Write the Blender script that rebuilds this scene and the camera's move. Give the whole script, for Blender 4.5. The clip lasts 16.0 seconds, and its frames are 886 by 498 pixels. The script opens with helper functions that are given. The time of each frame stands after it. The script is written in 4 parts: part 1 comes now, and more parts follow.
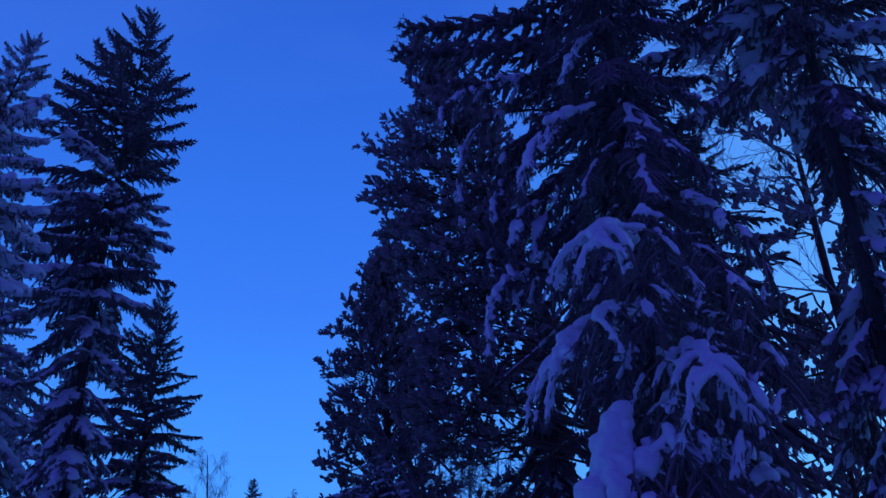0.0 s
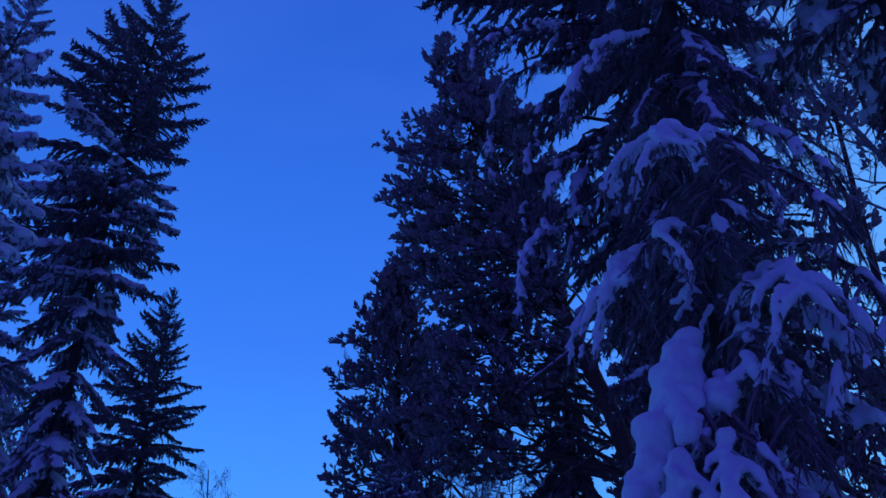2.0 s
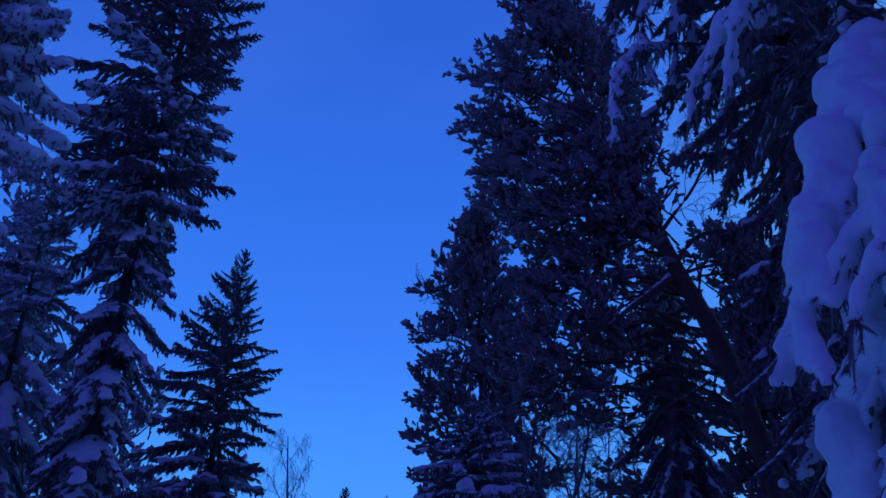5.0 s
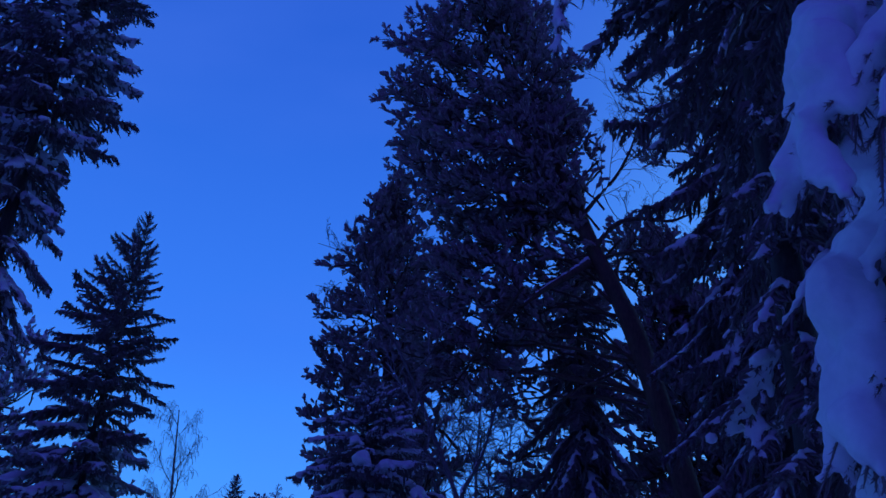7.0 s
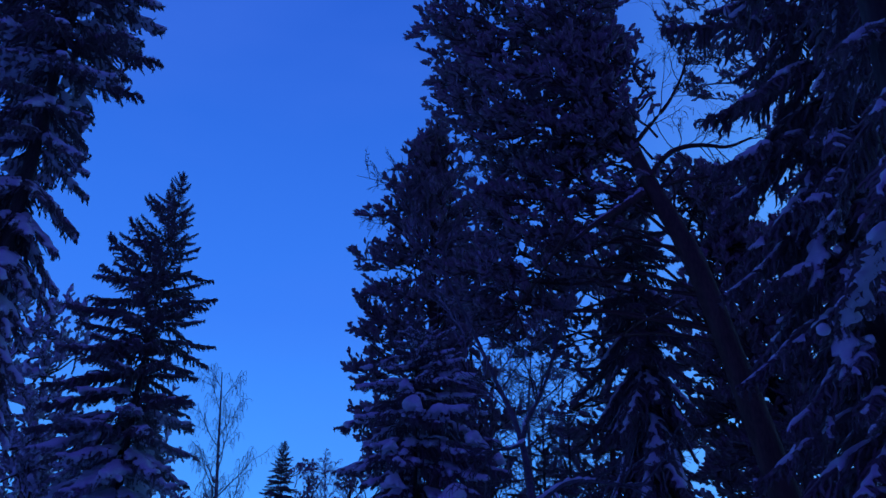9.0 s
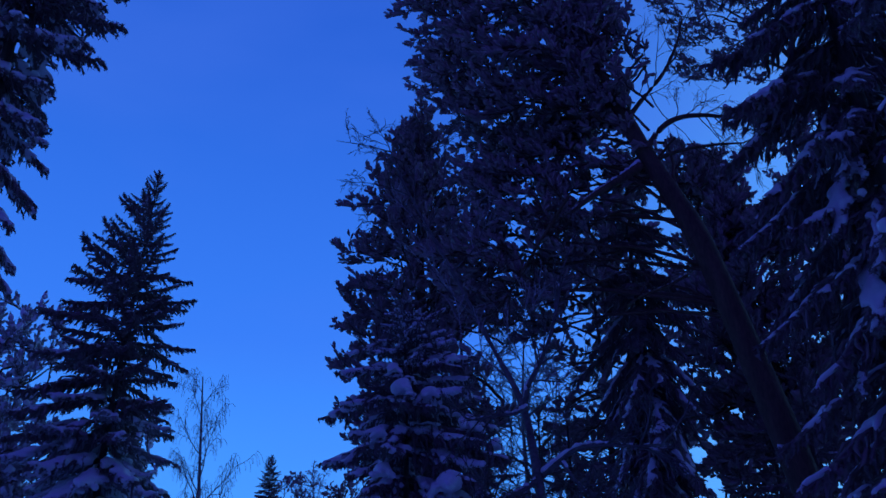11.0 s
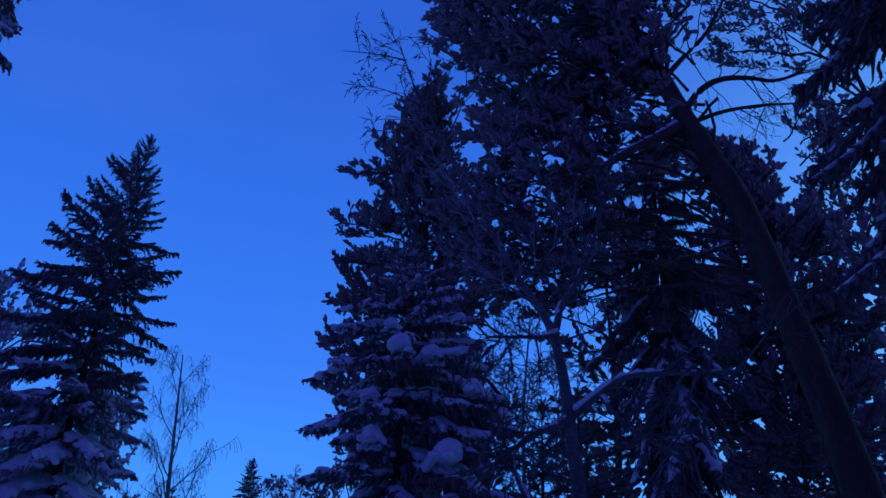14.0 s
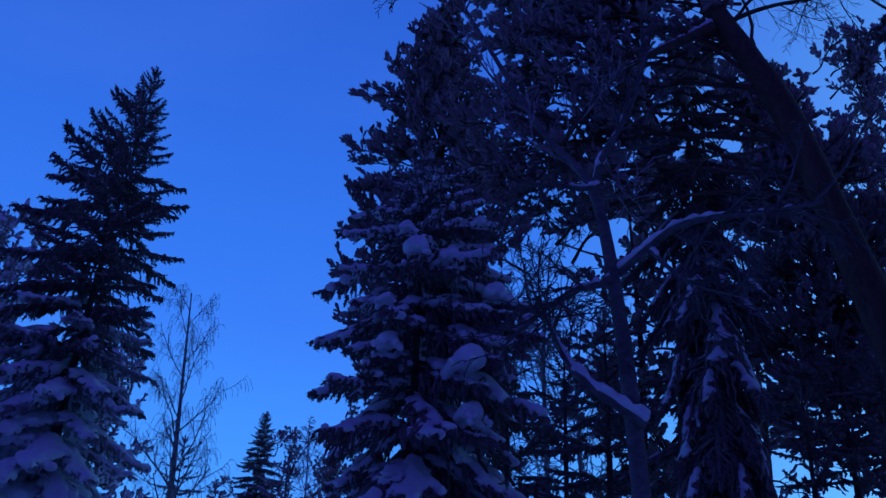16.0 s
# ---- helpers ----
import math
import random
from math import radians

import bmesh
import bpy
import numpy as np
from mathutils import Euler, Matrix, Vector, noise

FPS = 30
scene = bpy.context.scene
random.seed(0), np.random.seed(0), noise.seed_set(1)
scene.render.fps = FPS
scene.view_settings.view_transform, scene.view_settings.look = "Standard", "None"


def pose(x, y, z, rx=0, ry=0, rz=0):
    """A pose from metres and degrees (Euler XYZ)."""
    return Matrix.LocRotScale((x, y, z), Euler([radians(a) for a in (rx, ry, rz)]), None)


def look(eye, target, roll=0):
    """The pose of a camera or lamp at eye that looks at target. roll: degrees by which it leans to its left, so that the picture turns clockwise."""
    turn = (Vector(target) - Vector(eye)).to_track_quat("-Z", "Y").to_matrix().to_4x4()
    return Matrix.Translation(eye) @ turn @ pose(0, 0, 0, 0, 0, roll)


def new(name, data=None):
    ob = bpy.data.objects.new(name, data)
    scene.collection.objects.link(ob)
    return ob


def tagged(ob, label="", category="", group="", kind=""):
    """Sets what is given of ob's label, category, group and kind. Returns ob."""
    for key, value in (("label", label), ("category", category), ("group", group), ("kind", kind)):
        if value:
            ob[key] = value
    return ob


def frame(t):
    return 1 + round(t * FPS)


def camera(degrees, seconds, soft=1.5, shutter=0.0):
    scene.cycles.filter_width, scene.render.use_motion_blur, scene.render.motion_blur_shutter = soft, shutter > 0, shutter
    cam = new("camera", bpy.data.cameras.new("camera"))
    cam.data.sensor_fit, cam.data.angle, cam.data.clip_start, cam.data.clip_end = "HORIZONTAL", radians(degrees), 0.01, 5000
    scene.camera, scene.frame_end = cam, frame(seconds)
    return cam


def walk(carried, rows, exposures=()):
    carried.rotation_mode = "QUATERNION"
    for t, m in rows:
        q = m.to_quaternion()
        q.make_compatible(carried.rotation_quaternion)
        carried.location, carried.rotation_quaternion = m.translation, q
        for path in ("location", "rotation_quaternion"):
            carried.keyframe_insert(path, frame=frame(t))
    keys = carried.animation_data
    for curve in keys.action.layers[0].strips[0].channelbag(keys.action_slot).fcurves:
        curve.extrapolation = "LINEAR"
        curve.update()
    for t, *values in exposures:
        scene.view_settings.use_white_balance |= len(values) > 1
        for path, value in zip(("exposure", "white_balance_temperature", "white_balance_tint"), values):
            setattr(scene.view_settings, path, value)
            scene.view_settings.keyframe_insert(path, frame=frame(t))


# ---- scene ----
cam = camera(46.0, 16.0, soft=1.6)
PATH = [
    (0, (0.000, 0.000, 1.600), (0.377, 8.828, 6.283), -2.65),
    (0.5, (-0.013, 0.495, 1.611), (-0.227, 9.197, 6.534), -2.72),
    (1, (-0.112, 0.717, 1.405), (-0.545, 9.542, 6.088), 0.46),
    (1.5, (-0.081, 1.194, 1.462), (-0.110, 10.030, 6.145), 0.08),
    (2, (-0.076, 1.591, 1.353), (0.157, 10.209, 6.419), -0.30),
    (2.5, (-0.107, 1.783, 1.275), (0.388, 10.497, 6.156), -4.22),
    (3, (-0.102, 2.179, 1.306), (-0.267, 10.931, 6.140), -2.76),
    (3.5, (-0.217, 2.409, 1.110), (-0.601, 11.172, 5.912), -0.66),
    (3.7, (-0.195, 2.732, 1.108), (-0.524, 11.509, 5.889), 0.68),
    (5.8, (0.060, 4.228, 1.048), (-0.596, 12.766, 6.214), -0.29),
    (6, (0.040, 4.371, 0.996), (-0.520, 12.980, 6.053), -0.03),
    (6.5, (-0.012, 4.620, 0.995), (-0.107, 13.311, 5.941), -0.47),
    (7, (-0.028, 4.900, 0.953), (0.228, 13.503, 6.044), 1.74),
    (7.5, (-0.034, 5.146, 0.995), (0.527, 13.832, 5.918), -0.01),
    (8, (-0.059, 5.458, 1.009), (-0.136, 14.125, 5.997), -0.63),
    (8.5, (-0.107, 5.745, 0.925), (-0.402, 14.458, 5.824), 1.65),
    (9, (-0.133, 5.990, 0.946), (-0.232, 14.744, 5.780), 0.65),
    (9.5, (-0.098, 6.323, 0.892), (-0.064, 14.949, 5.951), 2.85),
    (10, (-0.167, 6.540, 0.846), (0.212, 15.249, 5.746), -0.68),
    (10.2, (-0.147, 6.642, 0.872), (0.002, 15.380, 5.733), -0.71),
    (12.3, (-0.269, 8.078, 0.833), (-0.285, 16.584, 6.091), -1.01),
    (12.5, (-0.278, 8.219, 0.876), (-0.309, 16.737, 6.115), -0.53),
    (13, (-0.298, 8.542, 0.924), (-0.681, 17.001, 6.244), 0.53),
    (13.5, (-0.299, 8.839, 0.715), (-0.520, 17.465, 5.768), 2.16),
    (14, (-0.313, 9.168, 0.815), (-0.262, 17.693, 6.041), 2.39),
    (14.5, (-0.297, 9.482, 0.813), (-0.145, 17.841, 6.298), 0.94),
    (15, (-0.337, 9.690, 0.706), (0.080, 18.160, 6.006), -0.22),
    (15.5, (-0.368, 9.922, 0.662), (-0.232, 18.488, 5.820), 0.65),
    (16, (-0.345, 10.330, 0.602), (-0.410, 19.017, 5.556), 2.54),
]
walk(cam, [(t, look(eye, target, roll)) for t, eye, target, roll in PATH])

# ---- dusk sky: the only light ----
world = bpy.data.worlds.new("dusk_sky")
scene.world = world
world.use_nodes = True
wn, wl = world.node_tree.nodes, world.node_tree.links
wn.clear()


def wnode(kind, **sets):
    n = wn.new(kind)
    for k, v in sets.items():
        n.inputs[k].default_value = v
    return n


coord = wn.new("ShaderNodeTexCoord")
norm = wn.new("ShaderNodeVectorMath")
norm.operation = "NORMALIZE"
wl.new(coord.outputs["Generated"], norm.inputs[0])
sep = wn.new("ShaderNodeSeparateXYZ")
wl.new(norm.outputs[0], sep.inputs[0])
ramp = wn.new("ShaderNodeValToRGB")
SKY = [(0.0, (0.108, 0.47, 1.27)), (0.24, (0.072, 0.372, 1.18)), (0.42, (0.040, 0.216, 0.96)),
       (0.64, (0.024, 0.131, 0.715)), (0.73, (0.022, 0.108, 0.64)), (0.84, (0.028, 0.048, 0.44)), (1.0, (0.030, 0.034, 0.39))]
while len(ramp.color_ramp.elements) < len(SKY):
    ramp.color_ramp.elements.new(0.5)
for el, (p, c) in zip(ramp.color_ramp.elements, SKY):
    el.position, el.color = p, (*c, 1)
wl.new(sep.outputs["Z"], ramp.inputs[0])
# twilight glow low in the sky, off to the side of the path
dot = wn.new("ShaderNodeVectorMath")
dot.operation = "DOT_PRODUCT"
dot.inputs[1].default_value = Vector((0.83, 0.50, 0.22)).normalized()
wl.new(norm.outputs[0], dot.inputs[0])
glow = wn.new("ShaderNodeMapRange")
glow.interpolation_type = "SMOOTHSTEP"
for k, v in (("From Min", 0.55), ("From Max", 1.0), ("To Min", 0.0), ("To Max", 1.0)):
    glow.inputs[k].default_value = v
wl.new(dot.outputs["Value"], glow.inputs["Value"])
add = wn.new("ShaderNodeMix")
add.data_type, add.blend_type = "RGBA", "ADD"
add.inputs["B"].default_value = (0.10, 0.27, 0.25, 1)
wl.new(glow.outputs[0], add.inputs["Factor"])
wl.new(ramp.outputs[0], add.inputs["A"])
# thin violet cirrus
wnoise = wn.new("ShaderNodeTexNoise")
wnoise.inputs["Scale"].default_value = 2.2
wnoise.inputs["Detail"].default_value = 4
stretch = wn.new("ShaderNodeMapping")
stretch.inputs["Scale"].default_value = (1.0, 1.0, 3.0)
wl.new(norm.outputs[0], stretch.inputs[0])
wl.new(stretch.outputs[0], wnoise.inputs["Vector"])
veil = wn.new("ShaderNodeMapRange")
for k, v in (("From Min", 0.50), ("From Max", 0.72), ("To Min", 0.0), ("To Max", 0.25)):
    veil.inputs[k].default_value = v
wl.new(wnoise.outputs[0], veil.inputs["Value"])
cirrus = wn.new("ShaderNodeMix")
cirrus.data_type = "RGBA"
cirrus.inputs["B"].default_value = (0.075, 0.20, 0.88, 1)
wl.new(veil.outputs[0], cirrus.inputs["Factor"])
wl.new(add.outputs["Result"], cirrus.inputs["A"])
# darker violet twilight behind the camera
back = wn.new("ShaderNodeMapRange")
back.interpolation_type = "SMOOTHSTEP"
for k, v in (("From Min", 0.25), ("From Max", -0.35), ("To Min", 0.0), ("To Max", 1.0)):
    back.inputs[k].default_value = v
wl.new(sep.outputs["Y"], back.inputs["Value"])
dusk = wn.new("ShaderNodeMix")
dusk.data_type = "RGBA"
dusk.inputs["B"].default_value = (0.032, 0.030, 0.39, 1)
wl.new(back.outputs[0], dusk.inputs["Factor"])
wl.new(cirrus.outputs["Result"], dusk.inputs["A"])
bg = wn.new("ShaderNodeBackground")
bg.inputs["Strength"].default_value = 1.0
wl.new(dusk.outputs["Result"], bg.inputs["Color"])
wout = wn.new("ShaderNodeOutputWorld")
wl.new(bg.outputs[0], wout.inputs["Surface"])

# ---- materials ----


def material(name, low, high, scale, rough, bump=0.0, fine=6.0, stretch_z=1.0, island=0.0, spec=0.3):
    """A surface between two colours by noise at two scales, with relief."""
    m = bpy.data.materials.new(name)
    m.use_nodes = True
    n, l = m.node_tree.nodes, m.node_tree.links
    b = n["Principled BSDF"]
    tc = n.new("ShaderNodeTexCoord")
    mp = n.new("ShaderNodeMapping")
    mp.inputs["Scale"].default_value = (1, 1, stretch_z)
    l.new(tc.outputs["Object"], mp.inputs[0])
    big, small = n.new("ShaderNodeTexNoise"), n.new("ShaderNodeTexNoise")
    big.inputs["Scale"].default_value, small.inputs["Scale"].default_value = scale, scale * fine
    big.inputs["Detail"].default_value, small.inputs["Detail"].default_value = 3, 5
    for q in (big, small):
        l.new(mp.outputs[0], q.inputs["Vector"])
    mix = n.new("ShaderNodeMath")
    mix.operation = "MULTIPLY_ADD"
    mix.inputs[1].default_value = 0.5
    half = n.new("ShaderNodeMath")
    half.operation = "MULTIPLY"
    half.inputs[1].default_value = 0.5
    l.new(small.outputs[0], half.inputs[0])
    l.new(big.outputs[0], mix.inputs[0])
    l.new(half.outputs[0], mix.inputs[2])
    last = mix
    if island:
        geo = n.new("ShaderNodeNewGeometry")
        isl = n.new("ShaderNodeMath")
        isl.operation = "MULTIPLY_ADD"
        isl.inputs[1].default_value = island
        l.new(geo.outputs["Random Per Island"], isl.inputs[0])
        l.new(mix.outputs[0], isl.inputs[2])
        last = isl
    cr = n.new("ShaderNodeValToRGB")
    cr.color_ramp.elements[0].position, cr.color_ramp.elements[1].position = 0.3, 0.75
    cr.color_ramp.elements[0].color, cr.color_ramp.elements[1].color = (*low, 1), (*high, 1)
    l.new(last.outputs[0], cr.inputs[0])
    l.new(cr.outputs[0], b.inputs["Base Color"])
    b.inputs["Roughness"].default_value = rough
    b.inputs["Specular IOR Level"].default_value = spec
    if bump:
        bp = n.new("ShaderNodeBump")
        bp.inputs["Strength"].default_value, bp.inputs["Distance"].default_value = bump, 0.02
        l.new(mix.outputs[0], bp.inputs["Height"])
        l.new(bp.outputs[0], b.inputs["Normal"])
    return m


NEEDLE = material("spruce_needles", (0.120, 0.088, 0.088), (0.240, 0.180, 0.180), 3.0, 0.7, island=0.25, spec=0.2)
PINE = material("pine_needles", (0.160, 0.116, 0.118), (0.350, 0.262, 0.265), 3.0, 0.65, island=0.25, spec=0.25)
RIME = material("rimed_needles", (0.16, 0.135, 0.14), (0.38, 0.34, 0.355), 3.0, 0.8, island=0.3, spec=0.2)
BARK = material("spruce_bark", (0.035, 0.027, 0.024), (0.12, 0.095, 0.08), 6.0, 0.9, 0.9, stretch_z=0.35)
PINEBARK = material("pine_bark", (0.05, 0.032, 0.024), (0.17, 0.10, 0.07), 5.0, 0.9, 1.0, stretch_z=0.3)
BIRCHBARK = material("birch_bark", (0.07, 0.06, 0.06), (0.46, 0.43, 0.42), 4.0, 0.8, 0.6, stretch_z=2.0)
SNOW = material("snow", (0.58, 0.60, 0.64), (0.78, 0.79, 0.81), 2.5, 0.75, 0.25, fine=10, spec=0.2)
OLDBIRCH = material("old_birch_bark", (0.05, 0.045, 0.045), (0.20, 0.18, 0.18), 4.0, 0.85, 0.6, stretch_z=2.0)
FROST = material("frosted_twigs", (0.16, 0.14, 0.15), (0.55, 0.54, 0.57), 5.0, 0.85, spec=0.2)
GROUND = material("snow_ground", (0.68, 0.71, 0.77), (0.87, 0.88, 0.91), 0.6, 0.8, 0.5, fine=14, spec=0.2)

# ---- geometry tools ----


class Geo:
    """Triangles gathered in arrays, then turned into one mesh."""

    def __init__(self):
        self.v, self.f, self.m, self.n = [], [], [], 0

    def add(self, v, f, mat=0):
        v, f = np.asarray(v, float).reshape(-1, 3), np.asarray(f, int).reshape(-1, 3)
        self.v.append(v)
        self.f.append(f + self.n)
        self.m.append(np.full(len(f), mat))
        self.n += len(v)

    def mesh(self, name, mats, smooth=True):
        me = bpy.data.meshes.new(name)
        v, f, m = np.concatenate(self.v), np.concatenate(self.f), np.concatenate(self.m)
        me.vertices.add(len(v))
        me.vertices.foreach_set("co", v.astype(np.float32).ravel())
        me.loops.add(3 * len(f))
        me.loops.foreach_set("vertex_index", f.astype(np.int32).ravel())
        me.polygons.add(len(f))
        me.polygons.foreach_set("loop_start", (3 * np.arange(len(f))).astype(np.int32))
        me.polygons.foreach_set("material_index", m.astype(np.int32))
        me.polygons.foreach_set("use_smooth", np.full(len(f), smooth))
        for q in mats:
            me.materials.append(q)
        me.update(calc_edges=True)
        me.validate()
        return me


def unit(a):
    a = np.asarray(a, float)
    return a / np.maximum(np.linalg.norm(a, axis=-1, keepdims=True), 1e-9)


def sides_of(d):
    """Two directions across each of the directions d."""
    ref = np.where(np.abs(d[..., 2:3]) > 0.8, np.array([1.0, 0, 0]), np.array([0, 0, 1.0]))
    a = unit(np.cross(d, ref))
    return a, np.cross(d, a)


def strands(geo, lines, radii, sides, mat=0, phase=0.0):
    """Tubes along many polylines at once: lines (n, k, 3), radii (n, k)."""
    lines, radii = np.asarray(lines, float), np.asarray(radii, float)
    n, k, _ = lines.shape
    d = unit(np.gradient(lines, axis=1))
    a, b = sides_of(d)
    ang = phase + np.arange(sides) * 2 * np.pi / sides
    ring = lines[:, :, None] + radii[:, :, None, None] * (np.cos(ang)[:, None] * a[:, :, None] + np.sin(ang)[:, None] * b[:, :, None])
    base = (np.arange(n) * k * sides)[:, None, None]
    i, j = np.arange(k - 1)[:, None] * sides, np.arange(sides)[None]
    p, q = base + i + j, base + i + (j + 1) % sides
    geo.add(ring, np.stack([np.stack([p, q, q + sides], -1), np.stack([p, q + sides, p + sides], -1)], -2), mat)


def needles(geo, root, way, length, width, mat=0):
    """Needle tufts as slim pointed blades."""
    a, b = sides_of(way)
    length, width = np.asarray(length)[:, None], np.asarray(width)[:, None]
    mid = root + way * length * 0.35
    v = np.stack([root - b * width, mid + a * width, root + way * length], 1)
    geo.add(v, 3 * np.arange(len(root))[:, None] + [[0, 1, 2]], mat)


def along(line, s):
    """Points at the fractions s along one polyline."""
    x = np.linspace(0, 1, len(line))
    return np.stack([np.interp(s, x, line[:, c]) for c in range(3)], -1)


def sphere_set(blobs):
    """Low spheres for a soft snow body: rows of centre, radius and flatness."""
    g = Geo()
    u, w = np.meshgrid(np.arange(8) * np.pi / 4, np.linspace(0.0, np.pi, 7))
    unit_v = np.stack([np.sin(w) * np.cos(u), np.sin(w) * np.sin(u), np.cos(w)], -1).reshape(-1, 3)
    tri = []
    for r in range(6):
        for c in range(8):
            p, q = r * 8 + c, r * 8 + (c + 1) % 8
            tri += [(p, p + 8, q + 8), (p, q + 8, q)]
    for c, r, flat in blobs:
        g.add(unit_v * [r, r, r * flat] + c, tri)
    return g


def melted(g, voxel, keep, name):
    """One smooth body out of overlapping ones."""
    me = g.mesh(name, [SNOW])
    ob = new("tmp", me)
    r = ob.modifiers.new("r", "REMESH")
    r.mode, r.voxel_size, r.use_smooth_shade = "VOXEL", voxel, True
    s = ob.modifiers.new("s", "SMOOTH")
    s.factor, s.iterations = 0.6, 3
    if keep < 1:
        d = ob.modifiers.new("d", "DECIMATE")
        d.ratio = keep
    out = bpy.data.meshes.new_from_object(ob.evaluated_get(bpy.context.evaluated_depsgraph_get()))
    out.name = name
    bpy.data.objects.remove(ob)
    bpy.data.meshes.remove(me)
    if not out.materials:
        out.materials.append(SNOW)
    return out


def roughened(me, height=0.011):
    """Small lumps and hollows on a body of snow."""
    for v in me.vertices:
        c = v.co
        v.co = c + v.normal * height * (1.3 * noise.noise(c * 9) + 0.9 * noise.noise(c * 23))
    me.update()
    return me


# ---- boughs: built once per kind, shared by the trees ----
# detail: needles per twig, sides of a twig, voxel of the snow, share of its faces kept
DETAIL = {"near": (46, 3, 0.014, 0.22), "mid": (13, 3, 0.018, 0.13), "far": (5, 3, 0.04, 0.22)}
PITCHES = (45, 22, 0, -22, -45, -68)
made = {}


def limb_line(pitch, rng, n=14):
    s = np.linspace(0, 1, n)
    sag = 14 - 34 * s + 26 * np.clip(s - 0.65, 0, 1) / 0.35 * (s > 0.65)
    if pitch > 10:
        sag = -10 + 26 * s
    if pitch < -60:
        sag = 50 * (1 - s) ** 2 - 10
    a = np.radians(pitch + sag)
    side = np.cumsum(rng.normal(0, 0.05, n))
    step = np.stack([np.cos(a), np.sin(side) * 0.35, np.sin(a)], -1) / (n - 1)
    line = np.cumsum(step, 0) - step[0]
    return line


def fuzz(g, lines, count, rng, big, thin):
    """Needles that stand off many twigs: lines (n, k, 3), count on each."""
    n, q, _ = lines.shape
    at = np.repeat(np.arange(n), count)
    w = rng.uniform(0.03, 1.0, len(at)) * (q - 1.001)
    lo = w.astype(int)
    a, b = lines[at, lo], lines[at, lo + 1]
    d = unit(b - a)
    e1, e2 = sides_of(d)
    turn = rng.uniform(0, 2 * np.pi, len(at))[:, None]
    way = unit(d * 0.8 + np.cos(turn) * e1 * 0.8 + np.sin(turn) * e2 * 0.8)
    needles(g, a + (b - a) * (w - lo)[:, None], way, big * rng.uniform(0.7, 1.3, len(at)), thin * big * rng.uniform(0.8, 1.4, len(at)))


